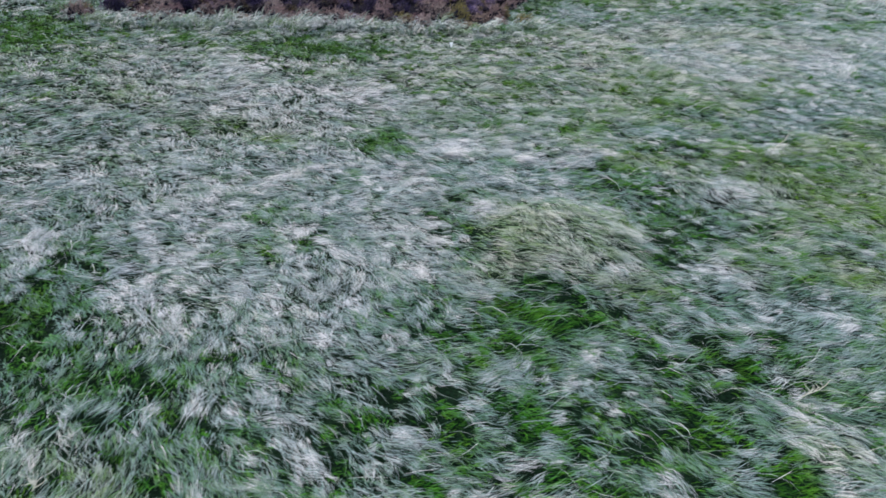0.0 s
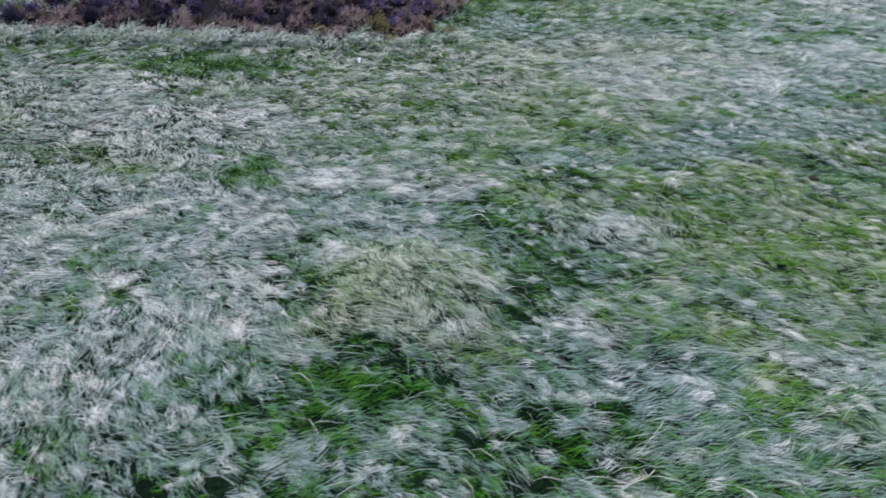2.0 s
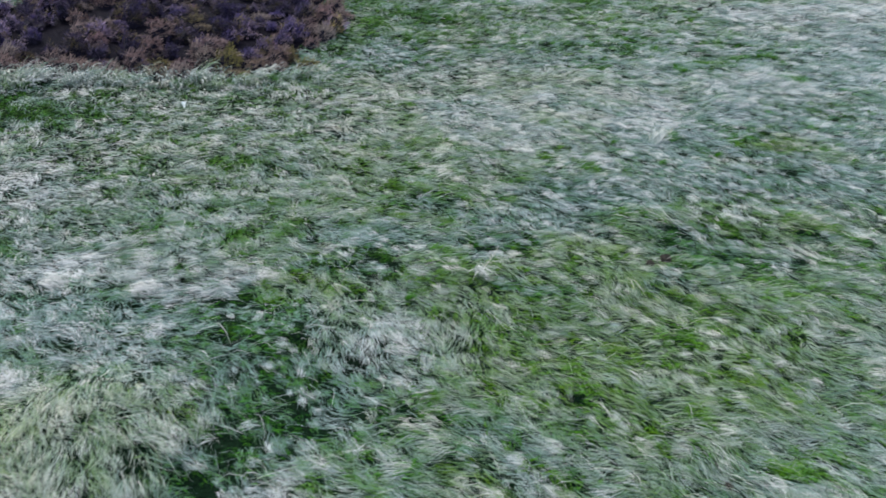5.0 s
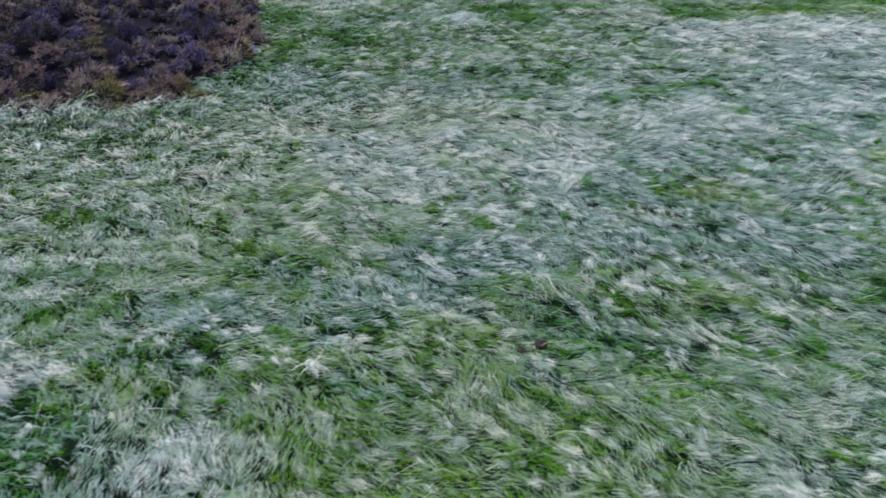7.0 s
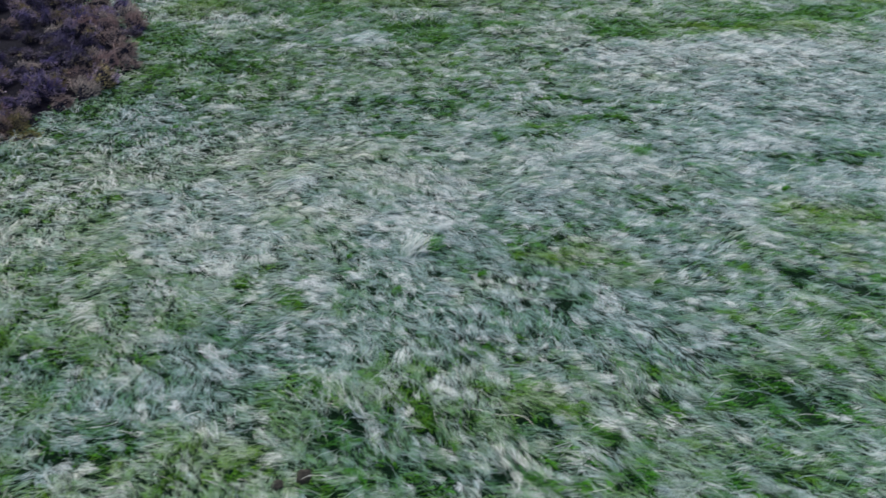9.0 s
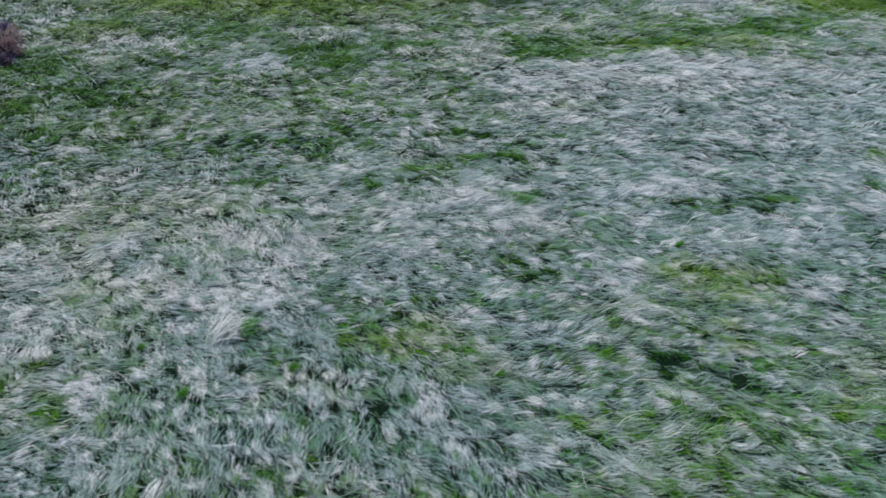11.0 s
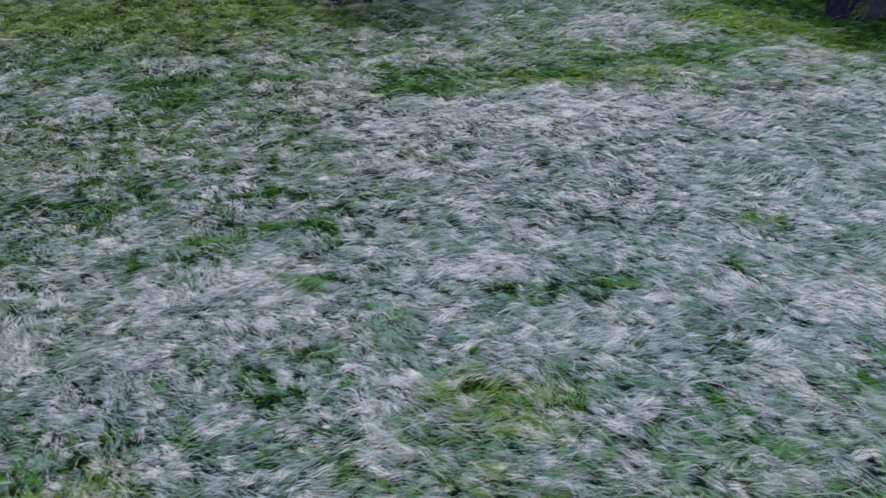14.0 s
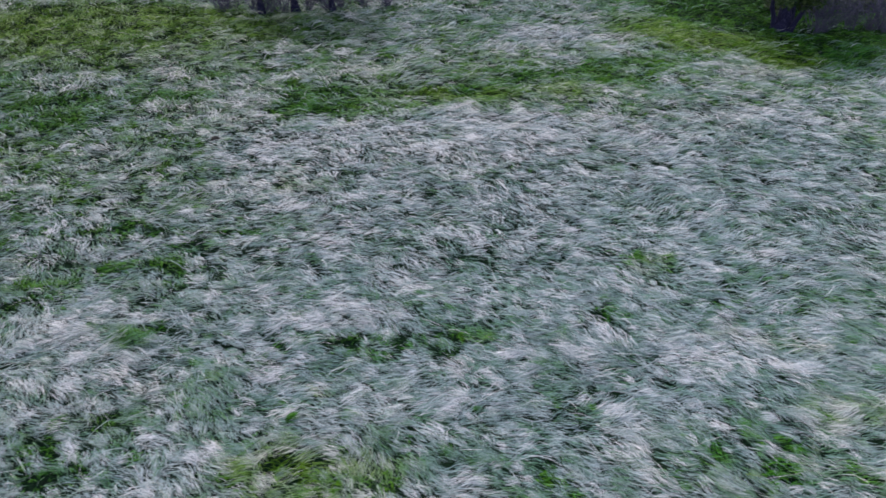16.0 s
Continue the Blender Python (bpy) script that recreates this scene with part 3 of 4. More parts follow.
patch(OPEN, 3.1, 10.8, 1.8, 0.27); patch(LUSH, 3.1, 10.2, 0.9, 0.28); patch(OPEN, 0.5, 13.4, 0.2, 1.00); patch(OPEN, 6.4, 13.2, 0.6, 0.89)
patch(OPEN, 7.6, 14.0, 0.9, 0.54); patch(OPEN, -5.8, 7.2, 1.3, 0.71); patch(LUSH, -6.7, 8.2, 0.5, 0.32); patch(OPEN, -7.6, 10.2, 0.8, 1.05)
patch(OPEN, -0.5, 7.4, 1.6, 0.49); patch(OPEN, 6.5, 8.6, 1.8, 0.73); patch(BLUE_GREY, 9.3, 11.0, 1.4, 0.59); patch(OPEN, 5.4, 6.9, 1.6, 0.46)
patch(STRAWY, 4.4, 11.6, 1.6, 0.18); patch(BLEACHED, -0.2, 11.9, 1.0, 0.81); patch(OPEN, 0.7, 13.6, 0.3, 1.51); patch(OPEN, 2.8, 10.7, 2.0, 0.35)
patch(LUSH, 3.5, 10.4, 1.4, 0.18); patch(OPEN, 6.6, 12.3, 0.6, 0.87); patch(BLEACHED, 9.3, 16.0, 1.0, 0.49); patch(OPEN, 8.3, 14.7, 1.1, 0.39)
patch(OPEN, 16.5, 18.6, 0.9, 0.23); patch(OPEN, 10.3, 22.1, 1.8, 0.50); patch(OPEN, 12.8, 18.4, 1.0, 0.25); patch(BLUE_GREY, 8.8, 20.6, 1.9, 0.66)
patch(BLUE_GREY, 20.0, 24.1, 3.0, 0.97); patch(OPEN, 19.8, 22.8, 1.3, 0.30); patch(OPEN, 24.2, 18.1, 0.7, 0.20); patch(BLUE_GREY, 13.5, 21.6, 3.0, 1.05)
patch(BLUE_GREY, 15.6, 22.9, 2.6, 0.88); patch(OPEN, 12.2, 20.2, 1.4, 0.50); patch(OPEN, 17.6, 20.2, 1.8, 0.51); patch(OPEN, 19.9, 19.6, 1.5, 0.31)
patch(OPEN, 21.7, 20.8, 0.7, 0.28); patch(OPEN, 27.6, 20.9, 1.0, 0.37); patch(BLUE_GREY, 24.2, 23.5, 2.7, 0.76); patch(BLEACHED, 12.0, 20.0, 0.4, 0.20)
patch(BLEACHED, 15.2, 20.6, 0.6, 0.19); patch(BLEACHED, 19.2, 21.7, 0.7, 0.21); patch(BLEACHED, 22.9, 19.9, 0.6, 0.15); patch(BLUE_GREY, 23.1, 29.1, 2.7, 0.92)
patch(OPEN, 22.5, 28.0, 1.7, 0.53); patch(OPEN, 24.9, 28.4, 1.2, 0.36); patch(BLEACHED, 20.9, 29.6, 0.7, 0.32); patch(OPEN, 40.8, 29.6, 1.8, 0.40)
patch(OPEN, 27.1, 29.3, 1.3, 0.37)
# wide ovals of shade-coloured grass round the tree's foot
patch(TREE_SHADE, 60.0, 66.0, 14.0, 4.0); patch(TREE_SHADE, 57.0, 62.0, 8.0, 3.0)


def sample(k, x, y):
    """The field at places, with ragged edges; grass bends away from its foot, so the field is that of its middle."""
    x, y = x + 0.22, y - 0.2
    x = x + 1.0 * (vnoise(x, y, 0.9, 5) - 0.5) + 0.5 * (vnoise(x, y, 0.35, 6) - 0.5)
    y = y + 1.0 * (vnoise(x, y, 0.9, 8) - 0.5) + 0.5 * (vnoise(x, y, 0.35, 9) - 0.5)
    f = FIELD[k]
    i = np.clip(((x - X0) / STEP).astype(int), 0, f.shape[0] - 1)
    j = np.clip(((y - Y0) / STEP).astype(int), 0, f.shape[1] - 1)
    return f[i, j]


def gaps(x, y):
    """How open the sward is, broken up into hollows between the tufts."""
    return np.clip(6.0 * (vnoise(*combed(x, y, 1.7), 0.28, 77) - 0.86 + 0.52 * np.clip(sample("gap", x, y), 0, 1)), 0, 1)


def lushness(x, y):
    """How much short green grass stands there, in clumps."""
    return np.clip(4.5 * (vnoise(*combed(x, y, 1.7), 0.25, 78) + 0.25 * (vnoise(x, y, 0.2, 79) - 0.5) - 0.84 + 0.52 * np.clip(sample("green", x, y), 0, 1)), 0, 1)


def ground_z(x, y):
    near = np.exp(-((x - 20) ** 2 + (y - 30) ** 2) / 90.0 ** 2)
    z = -0.27 + near * (0.34 * (fbm(x, y, 7.0, 20) - 0.5) + 0.22 * (vnoise(x, y, 1.3, 24) - 0.5))
    # a swollen dome of matted grass
    z = z + 0.50 * np.exp(-(((x - 3.7) / 1.9) ** 2 + ((y - 13.4) / 1.9) ** 2) ** 2)
    # a low bank rises at the far side
    return z + 0.9 / (1 + np.exp(-(y - 62 - 0.05 * x) / 2.5)) * near


def gz(x, y):
    return float(ground_z(np.array([x]), np.array([y]))[0])


def wind(x, y):
    """The heading to which the grass is combed, in radians from +x."""
    a = radians(-36) + radians(15) / (1 + np.exp(-(y - 37) / 3.0)) + 1.1 * (fbm(x, y, 6.0, 30) - 0.5) + 0.9 * (vnoise(x, y, 1.9, 34) - 0.5)
    # domes of grass that fall apart towards the near side
    for cx, cy, rad, way in ((3.9, 13.9, 2.1, -54), (8.5, 16.3, 1.2, -65), (-1.2, 12.0, 2.2, -62), (-5.0, 7.5, 3.0, -70), (11.5, 16.9, 1.5, -70)):
        w = np.exp(-(((x - cx) ** 2 + (y - cy) ** 2) / rad ** 2) ** 1.5)
        a = a + w * (radians(way) + 0.18 * (x - cx) - a)
    return a


def ahead(x, y):
    """How far a place lies in front of the walk where it is passed nearest, and 99 where it is out of sight of it."""
    best = np.full(np.shape(x), 99.0)
    for k in np.linspace(0, 1, 25):
        d = y - 22.2 * k
        seen = (d > 4.2) & (d < 46) & (np.abs(x - 34 * k) < 0.62 * d + 5.5)
        best = np.where(seen, np.minimum(best, d), best)
    return best


def in_heather(x, y, grow=0.0):
    w = 0.9 * (vnoise(x, y, 2.5, 40) - 0.5)
    front = 31.9 + 0.06 * x - grow + w + 0.6 * np.clip((x - 2) / 3, 0, 1) ** 2
    right = 4.7 + 0.9 * np.exp(-((y - 40.5) / 2.0) ** 2) - 0.06 * np.clip(y - 42, 0, 30) ** 2 + grow + w
    return (y > front) & (x < right) & (x > -17.5 + 0.55 * np.clip(y - 33, 0, 40) - grow + w) & (y < 54 + grow)


# ---- ground ----
def axis(lo, hi, step, far):
    near = np.arange(lo, hi + step / 2, step)
    out = step * np.cumsum(1.28 ** np.arange(1, 60))
    out = out[out < far]
    return np.concatenate([(lo - out)[::-1], near, hi + out])


def mesh_of(name, verts, faces_flat, sizes, material, smooth=True):
    me = bpy.data.meshes.new(name)
    me.vertices.add(len(verts))
    me.vertices.foreach_set("co", np.asarray(verts, np.float32).ravel())
    me.loops.add(len(faces_flat))
    me.loops.foreach_set("vertex_index", np.asarray(faces_flat, np.int32))
    me.polygons.add(len(sizes))
    me.polygons.foreach_set("loop_start", np.concatenate([[0], np.cumsum(sizes)[:-1]]).astype(np.int32))
    if smooth:
        me.polygons.foreach_set("use_smooth", np.ones(len(sizes), bool))
    me.update(calc_edges=True)
    me.materials.append(material)
    return me


gx, gy = axis(-30, 75, 0.55, 900), axis(0, 70, 0.55, 900)
GX, GY = np.meshgrid(gx, gy, indexing="ij")
GV = np.stack([GX, GY, ground_z(GX, GY)], -1).reshape(-1, 3)
nx, ny = len(gx), len(gy)
ii, jj = np.meshgrid(np.arange(nx - 1), np.arange(ny - 1), indexing="ij")
q = (ii * ny + jj).ravel()
GF = np.stack([q, q + ny, q + ny + 1, q + 1], -1)
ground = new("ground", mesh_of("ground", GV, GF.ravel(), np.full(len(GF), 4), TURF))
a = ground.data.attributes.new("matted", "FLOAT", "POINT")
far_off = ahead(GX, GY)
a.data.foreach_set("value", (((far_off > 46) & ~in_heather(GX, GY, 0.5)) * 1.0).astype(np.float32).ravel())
# marks where the ground takes the painted shade of the heather
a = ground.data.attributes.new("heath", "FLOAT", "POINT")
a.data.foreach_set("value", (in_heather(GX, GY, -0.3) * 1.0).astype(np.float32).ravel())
tagged(ground, "gently uneven mossy green turf of an open meadow, with shade between tufts in its colour", "ground", kind="structure")


# ---- grass ----
def blades(name, bx, by, bz, heading, length, width, lift, droop, bleach, olive, label, rows=3, pull=None, category="grass", kind="stuff", group="", curl=None, twist=None):
    """One mesh of bent, tapering blades of one to three rows and a tip; pull draws their ends together into locks."""
    n = len(bx)
    s = np.array([[0.0, 1.0], [0.0, 0.5, 1.0], [0.0, 0.36, 0.7, 1.0]][rows - 1])
    seg = np.diff(s)
    mid = np.array([[0.5], [0.25, 0.85], [0.1, 0.55, 1.0]][rows - 1])
    el = lift[:, None] + (droop - lift)[:, None] * mid[None, :]
    bend = RNG.normal(0, 0.45, n) if curl is None else curl + RNG.normal(0, 0.22, n)
    hd = heading[:, None] + bend[:, None] * (mid ** 1.5)[None, :]
    run = seg * length[:, None]
    zero = np.zeros((n, 1))
    px = bx[:, None] + np.concatenate([zero, np.cumsum(np.cos(el) * np.cos(hd) * run, 1)], 1)
    py = by[:, None] + np.concatenate([zero, np.cumsum(np.cos(el) * np.sin(hd) * run, 1)], 1)
    pz = bz[:, None] + np.concatenate([zero, np.cumsum(np.sin(el) * run, 1)], 1)
    if pull is not None:
        px += pull[0][:, None] * (s ** 1.5)[None, :]
        py += pull[1][:, None] * (s ** 1.5)[None, :]
    pz = np.maximum(pz, bz[:, None] - 0.02 + RNG.random((n, 1)) * 0.06)
    tw = RNG.normal(0, 0.5, n) if twist is None else twist + RNG.normal(0, 0.3, n)
    sx, sy, sz = -np.sin(heading) * np.cos(tw), np.cos(heading) * np.cos(tw), np.sin(tw)
    wid = width[:, None] * np.array([[1.0], [0.8, 1.0], [0.7, 1.0, 0.75]][rows - 1])[None, :] * 0.5
    k = 2 * rows + 1
    v = np.empty((n, k, 3), np.float32)
    for c in range(rows):
        for m, sg in ((0, -1), (1, 1)):
            v[:, 2 * c + m, 0] = px[:, c] + sg * wid[:, c] * sx
            v[:, 2 * c + m, 1] = py[:, c] + sg * wid[:, c] * sy
            v[:, 2 * c + m, 2] = pz[:, c] + sg * wid[:, c] * sz
    v[:, k - 1, 0], v[:, k - 1, 1], v[:, k - 1, 2] = px[:, -1], py[:, -1], pz[:, -1]
    face = [[0, 1, 2], [0, 1, 3, 2, 2, 3, 4], [0, 1, 3, 2, 2, 3, 5, 4, 4, 5, 6]][rows - 1]
    f = ((k * np.arange(n))[:, None] + np.array(face)[None, :]).ravel()
    me = mesh_of(name, v.reshape(-1, 3), f, np.tile([[3], [4, 3], [4, 4, 3]][rows - 1], n), GRASS)
    # a blade is greener at its foot and drier at its tip
    age = np.array([[-0.08, -0.08, 0.05], [-0.12, -0.12, 0.02, 0.02, 0.07], [-0.16, -0.16, 0.0, 0.0, 0.05, 0.05, 0.07]][rows - 1])
    a = me.attributes.new("bleach", "FLOAT", "POINT")
    a.data.foreach_set("value", np.clip(bleach[:, None] + age[None, :], 0, 1).astype(np.float32).ravel())
    a = me.attributes.new("olive", "FLOAT", "POINT")
    a.data.foreach_set("value", np.repeat(np.clip(olive, 0, 1), k).astype(np.float32))
    return tagged(new(name, me), label, category, group, kind)


def scatter(count):
    """Places over the meadow, closest where the walk passes nearest, and how far off each is passed."""
    x, y = RNG.uniform(-34, 75, count * 6), RNG.uniform(3, 70, count * 6)
    d = ahead(x, y)
    keep = (d < 47) & ~in_heather(x, y, -1.0)
    keep &= RNG.random(len(x)) < np.clip(20.0 / (d + 8), 0, 1) ** 1.1
    return x[keep][:count], y[keep][:count], d[keep][:count]


def meadow(tufts, per):
    """Tufts of long grass combed by the wind, each drawn into a lock or two."""
    x, y, d = scatter(tufts)
    gap, lush = gaps(x, y), lushness(x, y)
    keep = RNG.random(len(x)) > 0.90 * gap + 0.72 * lush
    x, y, d, gap, lush = x[keep], y[keep], d[keep], gap[keep], lush[keep]
    n = len(x)
    calm = np.exp(-(((x - 3.7) / 2.1) ** 2 + ((y - 13.4) / 1.8) ** 2) ** 2)
    dull = np.clip(0.30 + 1.0 * sample("bleach", x, y), 0.3, 1) * (1 - 0.55 * calm - 0.35 * np.exp(-(((x - 45) / 13) ** 2 + ((y - 41) / 7) ** 2) ** 2))
    bleach = sample("bleach", x, y) + dull * (0.26 * (fbm(x, y, 1.3, 54) - 0.5) + 0.56 * (vnoise(*combed(x, y, 2.4), 0.24, 38) - 0.5) + RNG.normal(0, 0.13, n)) - 0.16 * lush
    bleach += 0.20 * (vnoise(x + 0.4 * y, 2.2 * y, 1.1, 39) - 0.5)
    olive = sample("olive", x, y) + 0.5 * (fbm(x, y, 2.2, 58) - 0.5) + RNG.normal(0, 0.14, n)
    # the far side is rougher, with standing tussocks
    rough = 1 / (1 + np.exp(-(y - 46.5 - 0.05 * x) / 1.2))
    bleach += 0.45 * rough * dull * (vnoise(x, y, 0.8, 62) - 0.5)
    size = (0.40 + 0.38 * vnoise(x, y, 1.1, 60)) * np.clip(0.80 + d / 45, 0, 1.35) * (1 - 0.30 * np.clip(sample("gap", x, y), 0, 1)) * (1 - 0.3 * lush) * RNG.uniform(0.75, 1.2, n) * (1 + 0.45 * rough + 0.3 * calm)
    head = wind(x, y) + (1 - 0.6 * calm) * (1.6 * (vnoise(x, y, 0.42, 36) - 0.5) + RNG.normal(0, 0.18, n))
    curl, twist = 2.2 * (vnoise(x, y, 0.9, 37) - 0.5) + RNG.normal(0, 0.2, n), RNG.normal(0, 0.25, n)
    rise = np.clip(RNG.normal(0.66, 0.15, n) + 0.5 * (vnoise(x, y, 0.8, 61) - 0.5), 0.2, 1.2)
    near = d < 12.5
    for rows, pick, k, fine in ((3, near, 8, 0.58), (2, near, 9, 0.52), (2, ~near, per, 0.68)):
        m = int(pick.sum()) * k
        r = lambda a: np.repeat(a[pick], k)
        ang, rad = RNG.uniform(0, 2 * math.pi, m), 0.25 * np.sqrt(RNG.random(m)) * r(size) * r(1 + d / 38)
        ox, oy = rad * np.cos(ang), rad * np.sin(ang)
        bx, by = r(x) + ox, r(y) + oy
        heading = r(head) + RNG.normal(0, 0.10, m)
        length = r(size) * RNG.uniform(0.5, 1.1, m) * (0.74 if rows == 3 else 0.80)
        width = RNG.uniform(0.006, 0.022, m) * r(0.55 + d / 17.5) * fine
        lift = np.clip(r(rise) + RNG.normal(0, 0.13, m), 0.1, 1.4)
        droop = RNG.normal(-0.35, 0.16, m)
        draw = RNG.uniform(0.25, 0.95, m)
        blades("meadow_grass", bx, by, ground_z(bx, by), heading, length, width, lift, droop, r(bleach) + RNG.normal(0, 0.075, m),
               r(olive) + RNG.normal(0, 0.10, m), "long wind-combed meadow grass, grey-green with bleached dead tufts", rows, (-ox * draw, -oy * draw),
               curl=r(curl), twist=r(twist))


def carpet(count):
    """The matted middle layer of the sward, combed like the tufts above it, with pits left open."""
    x, y, d = scatter(count)
    near = d < 14
    x, y, d = (np.concatenate([a, a[near]]) for a in (x, y, d))
    x, y = x + RNG.normal(0, 0.10, len(x)), y + RNG.normal(0, 0.10, len(y))
    gap, lush = gaps(x, y), lushness(x, y)
    keep = RNG.random(len(x)) > 0.98 * gap + 0.45 * np.clip(sample("gap", x, y) - 0.3, 0, 1) + 0.80 * lush
    x, y, d, gap, lush = x[keep], y[keep], d[keep], gap[keep], lush[keep]
    n = len(x)
    bleach = 0.16 + 0.64 * sample("bleach", x, y) + 0.32 * (vnoise(*combed(x, y, 2.2), 0.28, 70) - 0.5) + RNG.normal(0, 0.055, n)
    olive = sample("olive", x, y) + 0.5 * (fbm(x, y, 1.6, 74) - 0.5) + RNG.normal(0, 0.12, n)
    head = wind(x, y) + 1.6 * (vnoise(x, y, 0.45, 73) - 0.5) + RNG.normal(0, 0.22, n)
    blades("matted_grass", x, y, ground_z(x, y) - 0.01, head, RNG.uniform(0.22, 0.52, n) * (1 - 0.4 * np.clip(sample("gap", x, y), 0, 1)), RNG.uniform(0.008, 0.018, n) * (0.7 + d / 11), RNG.normal(0.5, 0.15, n), RNG.normal(-0.1, 0.15, n),
           bleach, olive, "matted grey-green grass under the long tufts", 1)


def undergrowth(count):
    """Short fresh grass in clumps in the lush patches and in the pits."""
    x, y, d = scatter(count)
    fresh = np.repeat((sample("gap", x, y) > 0.4) | (sample("green", x, y) > 0.25), 4)
    x, y, d = (np.repeat(a, 4)[fresh] for a in (x, y, d))
    x, y = x + RNG.normal(0, 0.13, len(x)), y + RNG.normal(0, 0.13, len(y))
    gap, lush = gaps(x, y), lushness(x, y)
    # bare ground, its colour darkened as shade, is left between the clumps in the pits
    keep = (lush > 0.12) | ((gap > 0.2) & (vnoise(x, y, 0.28, 76) > 0.56))
    x, y, d, gap, lush = x[keep], y[keep], d[keep], gap[keep], lush[keep]
    n = len(x)
    bleach = 0.055 + 0.19 * sample("bleach", x, y) + 0.20 * (vnoise(x, y, 0.26, 71) - 0.5) + 0.12 * (fbm(x, y, 1.0, 72) - 0.5) - 0.12 * gap + RNG.normal(0, 0.06, n)
    olive = 0.10 + sample("olive", x, y) + 0.7 * (fbm(x, y, 1.2, 74) - 0.5) + RNG.normal(0, 0.12, n)
    blades("short_grass", x, y, ground_z(x, y) - 0.01, wind(x, y) + 1.4 * (vnoise(x, y, 0.4, 73) - 0.5) + RNG.normal(0, 0.45, n), RNG.uniform(0.16, 0.34, n) * (0.8 + 0.4 * lush), RNG.uniform(0.009, 0.022, n) * (0.8 + d / 22),
           RNG.normal(0.9, 0.25, n), RNG.normal(0.0, 0.35, n), bleach, olive, "short fresh green grass between the long tufts", 2)


def outskirts(tufts, per):
    """The same meadow going on round about, thinner and coarser."""
    x, y = np.concatenate([RNG.uniform(-75, 115, tufts // 3), RNG.uniform(-25, 75, tufts - tufts // 3)]), np.concatenate([RNG.uniform(-60, 110, tufts // 3), RNG.uniform(-25, 75, tufts - tufts // 3)])
    keep = (ahead(x, y) > 90) & ~in_heather(x, y, -0.5)
    x, y = x[keep], y[keep]
    n, r = len(x), lambda a: np.repeat(a, per)
    m = n * per
    bx, by = r(x) + RNG.normal(0, 0.22, m), r(y) + RNG.normal(0, 0.22, m)
    bleach = sample("bleach", x, y) - 0.10 + 0.5 * (fbm(x, y, 4.0, 54) - 0.5) + RNG.normal(0, 0.12, n)
    blades("outer_grass", bx, by, ground_z(bx, by), r(wind(x, y)) + RNG.normal(0, 0.35, m), RNG.uniform(0.5, 1.0, m), RNG.uniform(0.05, 0.10, m), RNG.normal(0.7, 0.2, m),
           RNG.normal(-0.3, 0.2, m), r(bleach) + RNG.normal(0, 0.1, m), r(0.2 + 0.8 * (fbm(x, y, 5.0, 58) - 0.5)), "long meadow grass going on round about", 2)


def wisps(count):
    """Single long pale blades straying over the rest, also over the gaps."""
    x, y, d = scatter(count)
    n = len(x)
    blades("stray_grass", x, y, ground_z(x, y) + 0.02, wind(x, y) + 0.9 * (vnoise(x, y, 0.7, 36) - 0.5) + RNG.normal(0, 0.35, n), RNG.uniform(0.5, 1.1, n), RNG.uniform(0.005, 0.013, n) * (0.55 + d / 18),
           RNG.normal(0.85, 0.2, n), RNG.normal(-0.3, 0.25, n), 0.42 + 0.55 * sample("bleach", x, y) + RNG.normal(0, 0.13, n), sample("olive", x, y) + RNG.normal(0, 0.15, n),
           "long pale blades straying over the meadow", 3, curl=RNG.normal(0, 0.7, n))


meadow(47000, 9)
wisps(20000)
carpet(340000)
undergrowth(140000)
outskirts(22000, 3)


def edge_tufts(count, per):
    """Taller dead grass, more upright, in bunches along the front of the heather."""
    x = RNG.uniform(-17, 5.2, count)
    y = 31.5 + 0.06 * x + 0.6 * np.clip((x - 2) / 3, 0, 1) ** 2 + RNG.normal(0, 0.45, count)
    size = RNG.uniform(0.6, 1.25, count)
    head = wind(x, y) + RNG.normal(0, 0.6, count)
    r = lambda a: np.repeat(a, per)
    m = count * per
    bx, by = r(x) + RNG.normal(0, 0.16, m), r(y) + RNG.normal(0, 0.14, m)
    return blades("edge_grass", bx, by, ground_z(bx, by), r(head) + RNG.normal(0, 0.5, m), r(size) * RNG.uniform(0.6, 1.1, m) * 0.95,
                  RNG.uniform(0.02, 0.045, m), RNG.normal(1.25, 0.2, m), RNG.normal(-0.2, 0.35, m),
                  0.74 + r(RNG.normal(0, 0.16, count)) + RNG.normal(0, 0.08, m), 0.36 + r(RNG.normal(0, 0.2, count)),
                  "tall bleached grass bunches along the edge of the heather")


edge_tufts(230, 16)


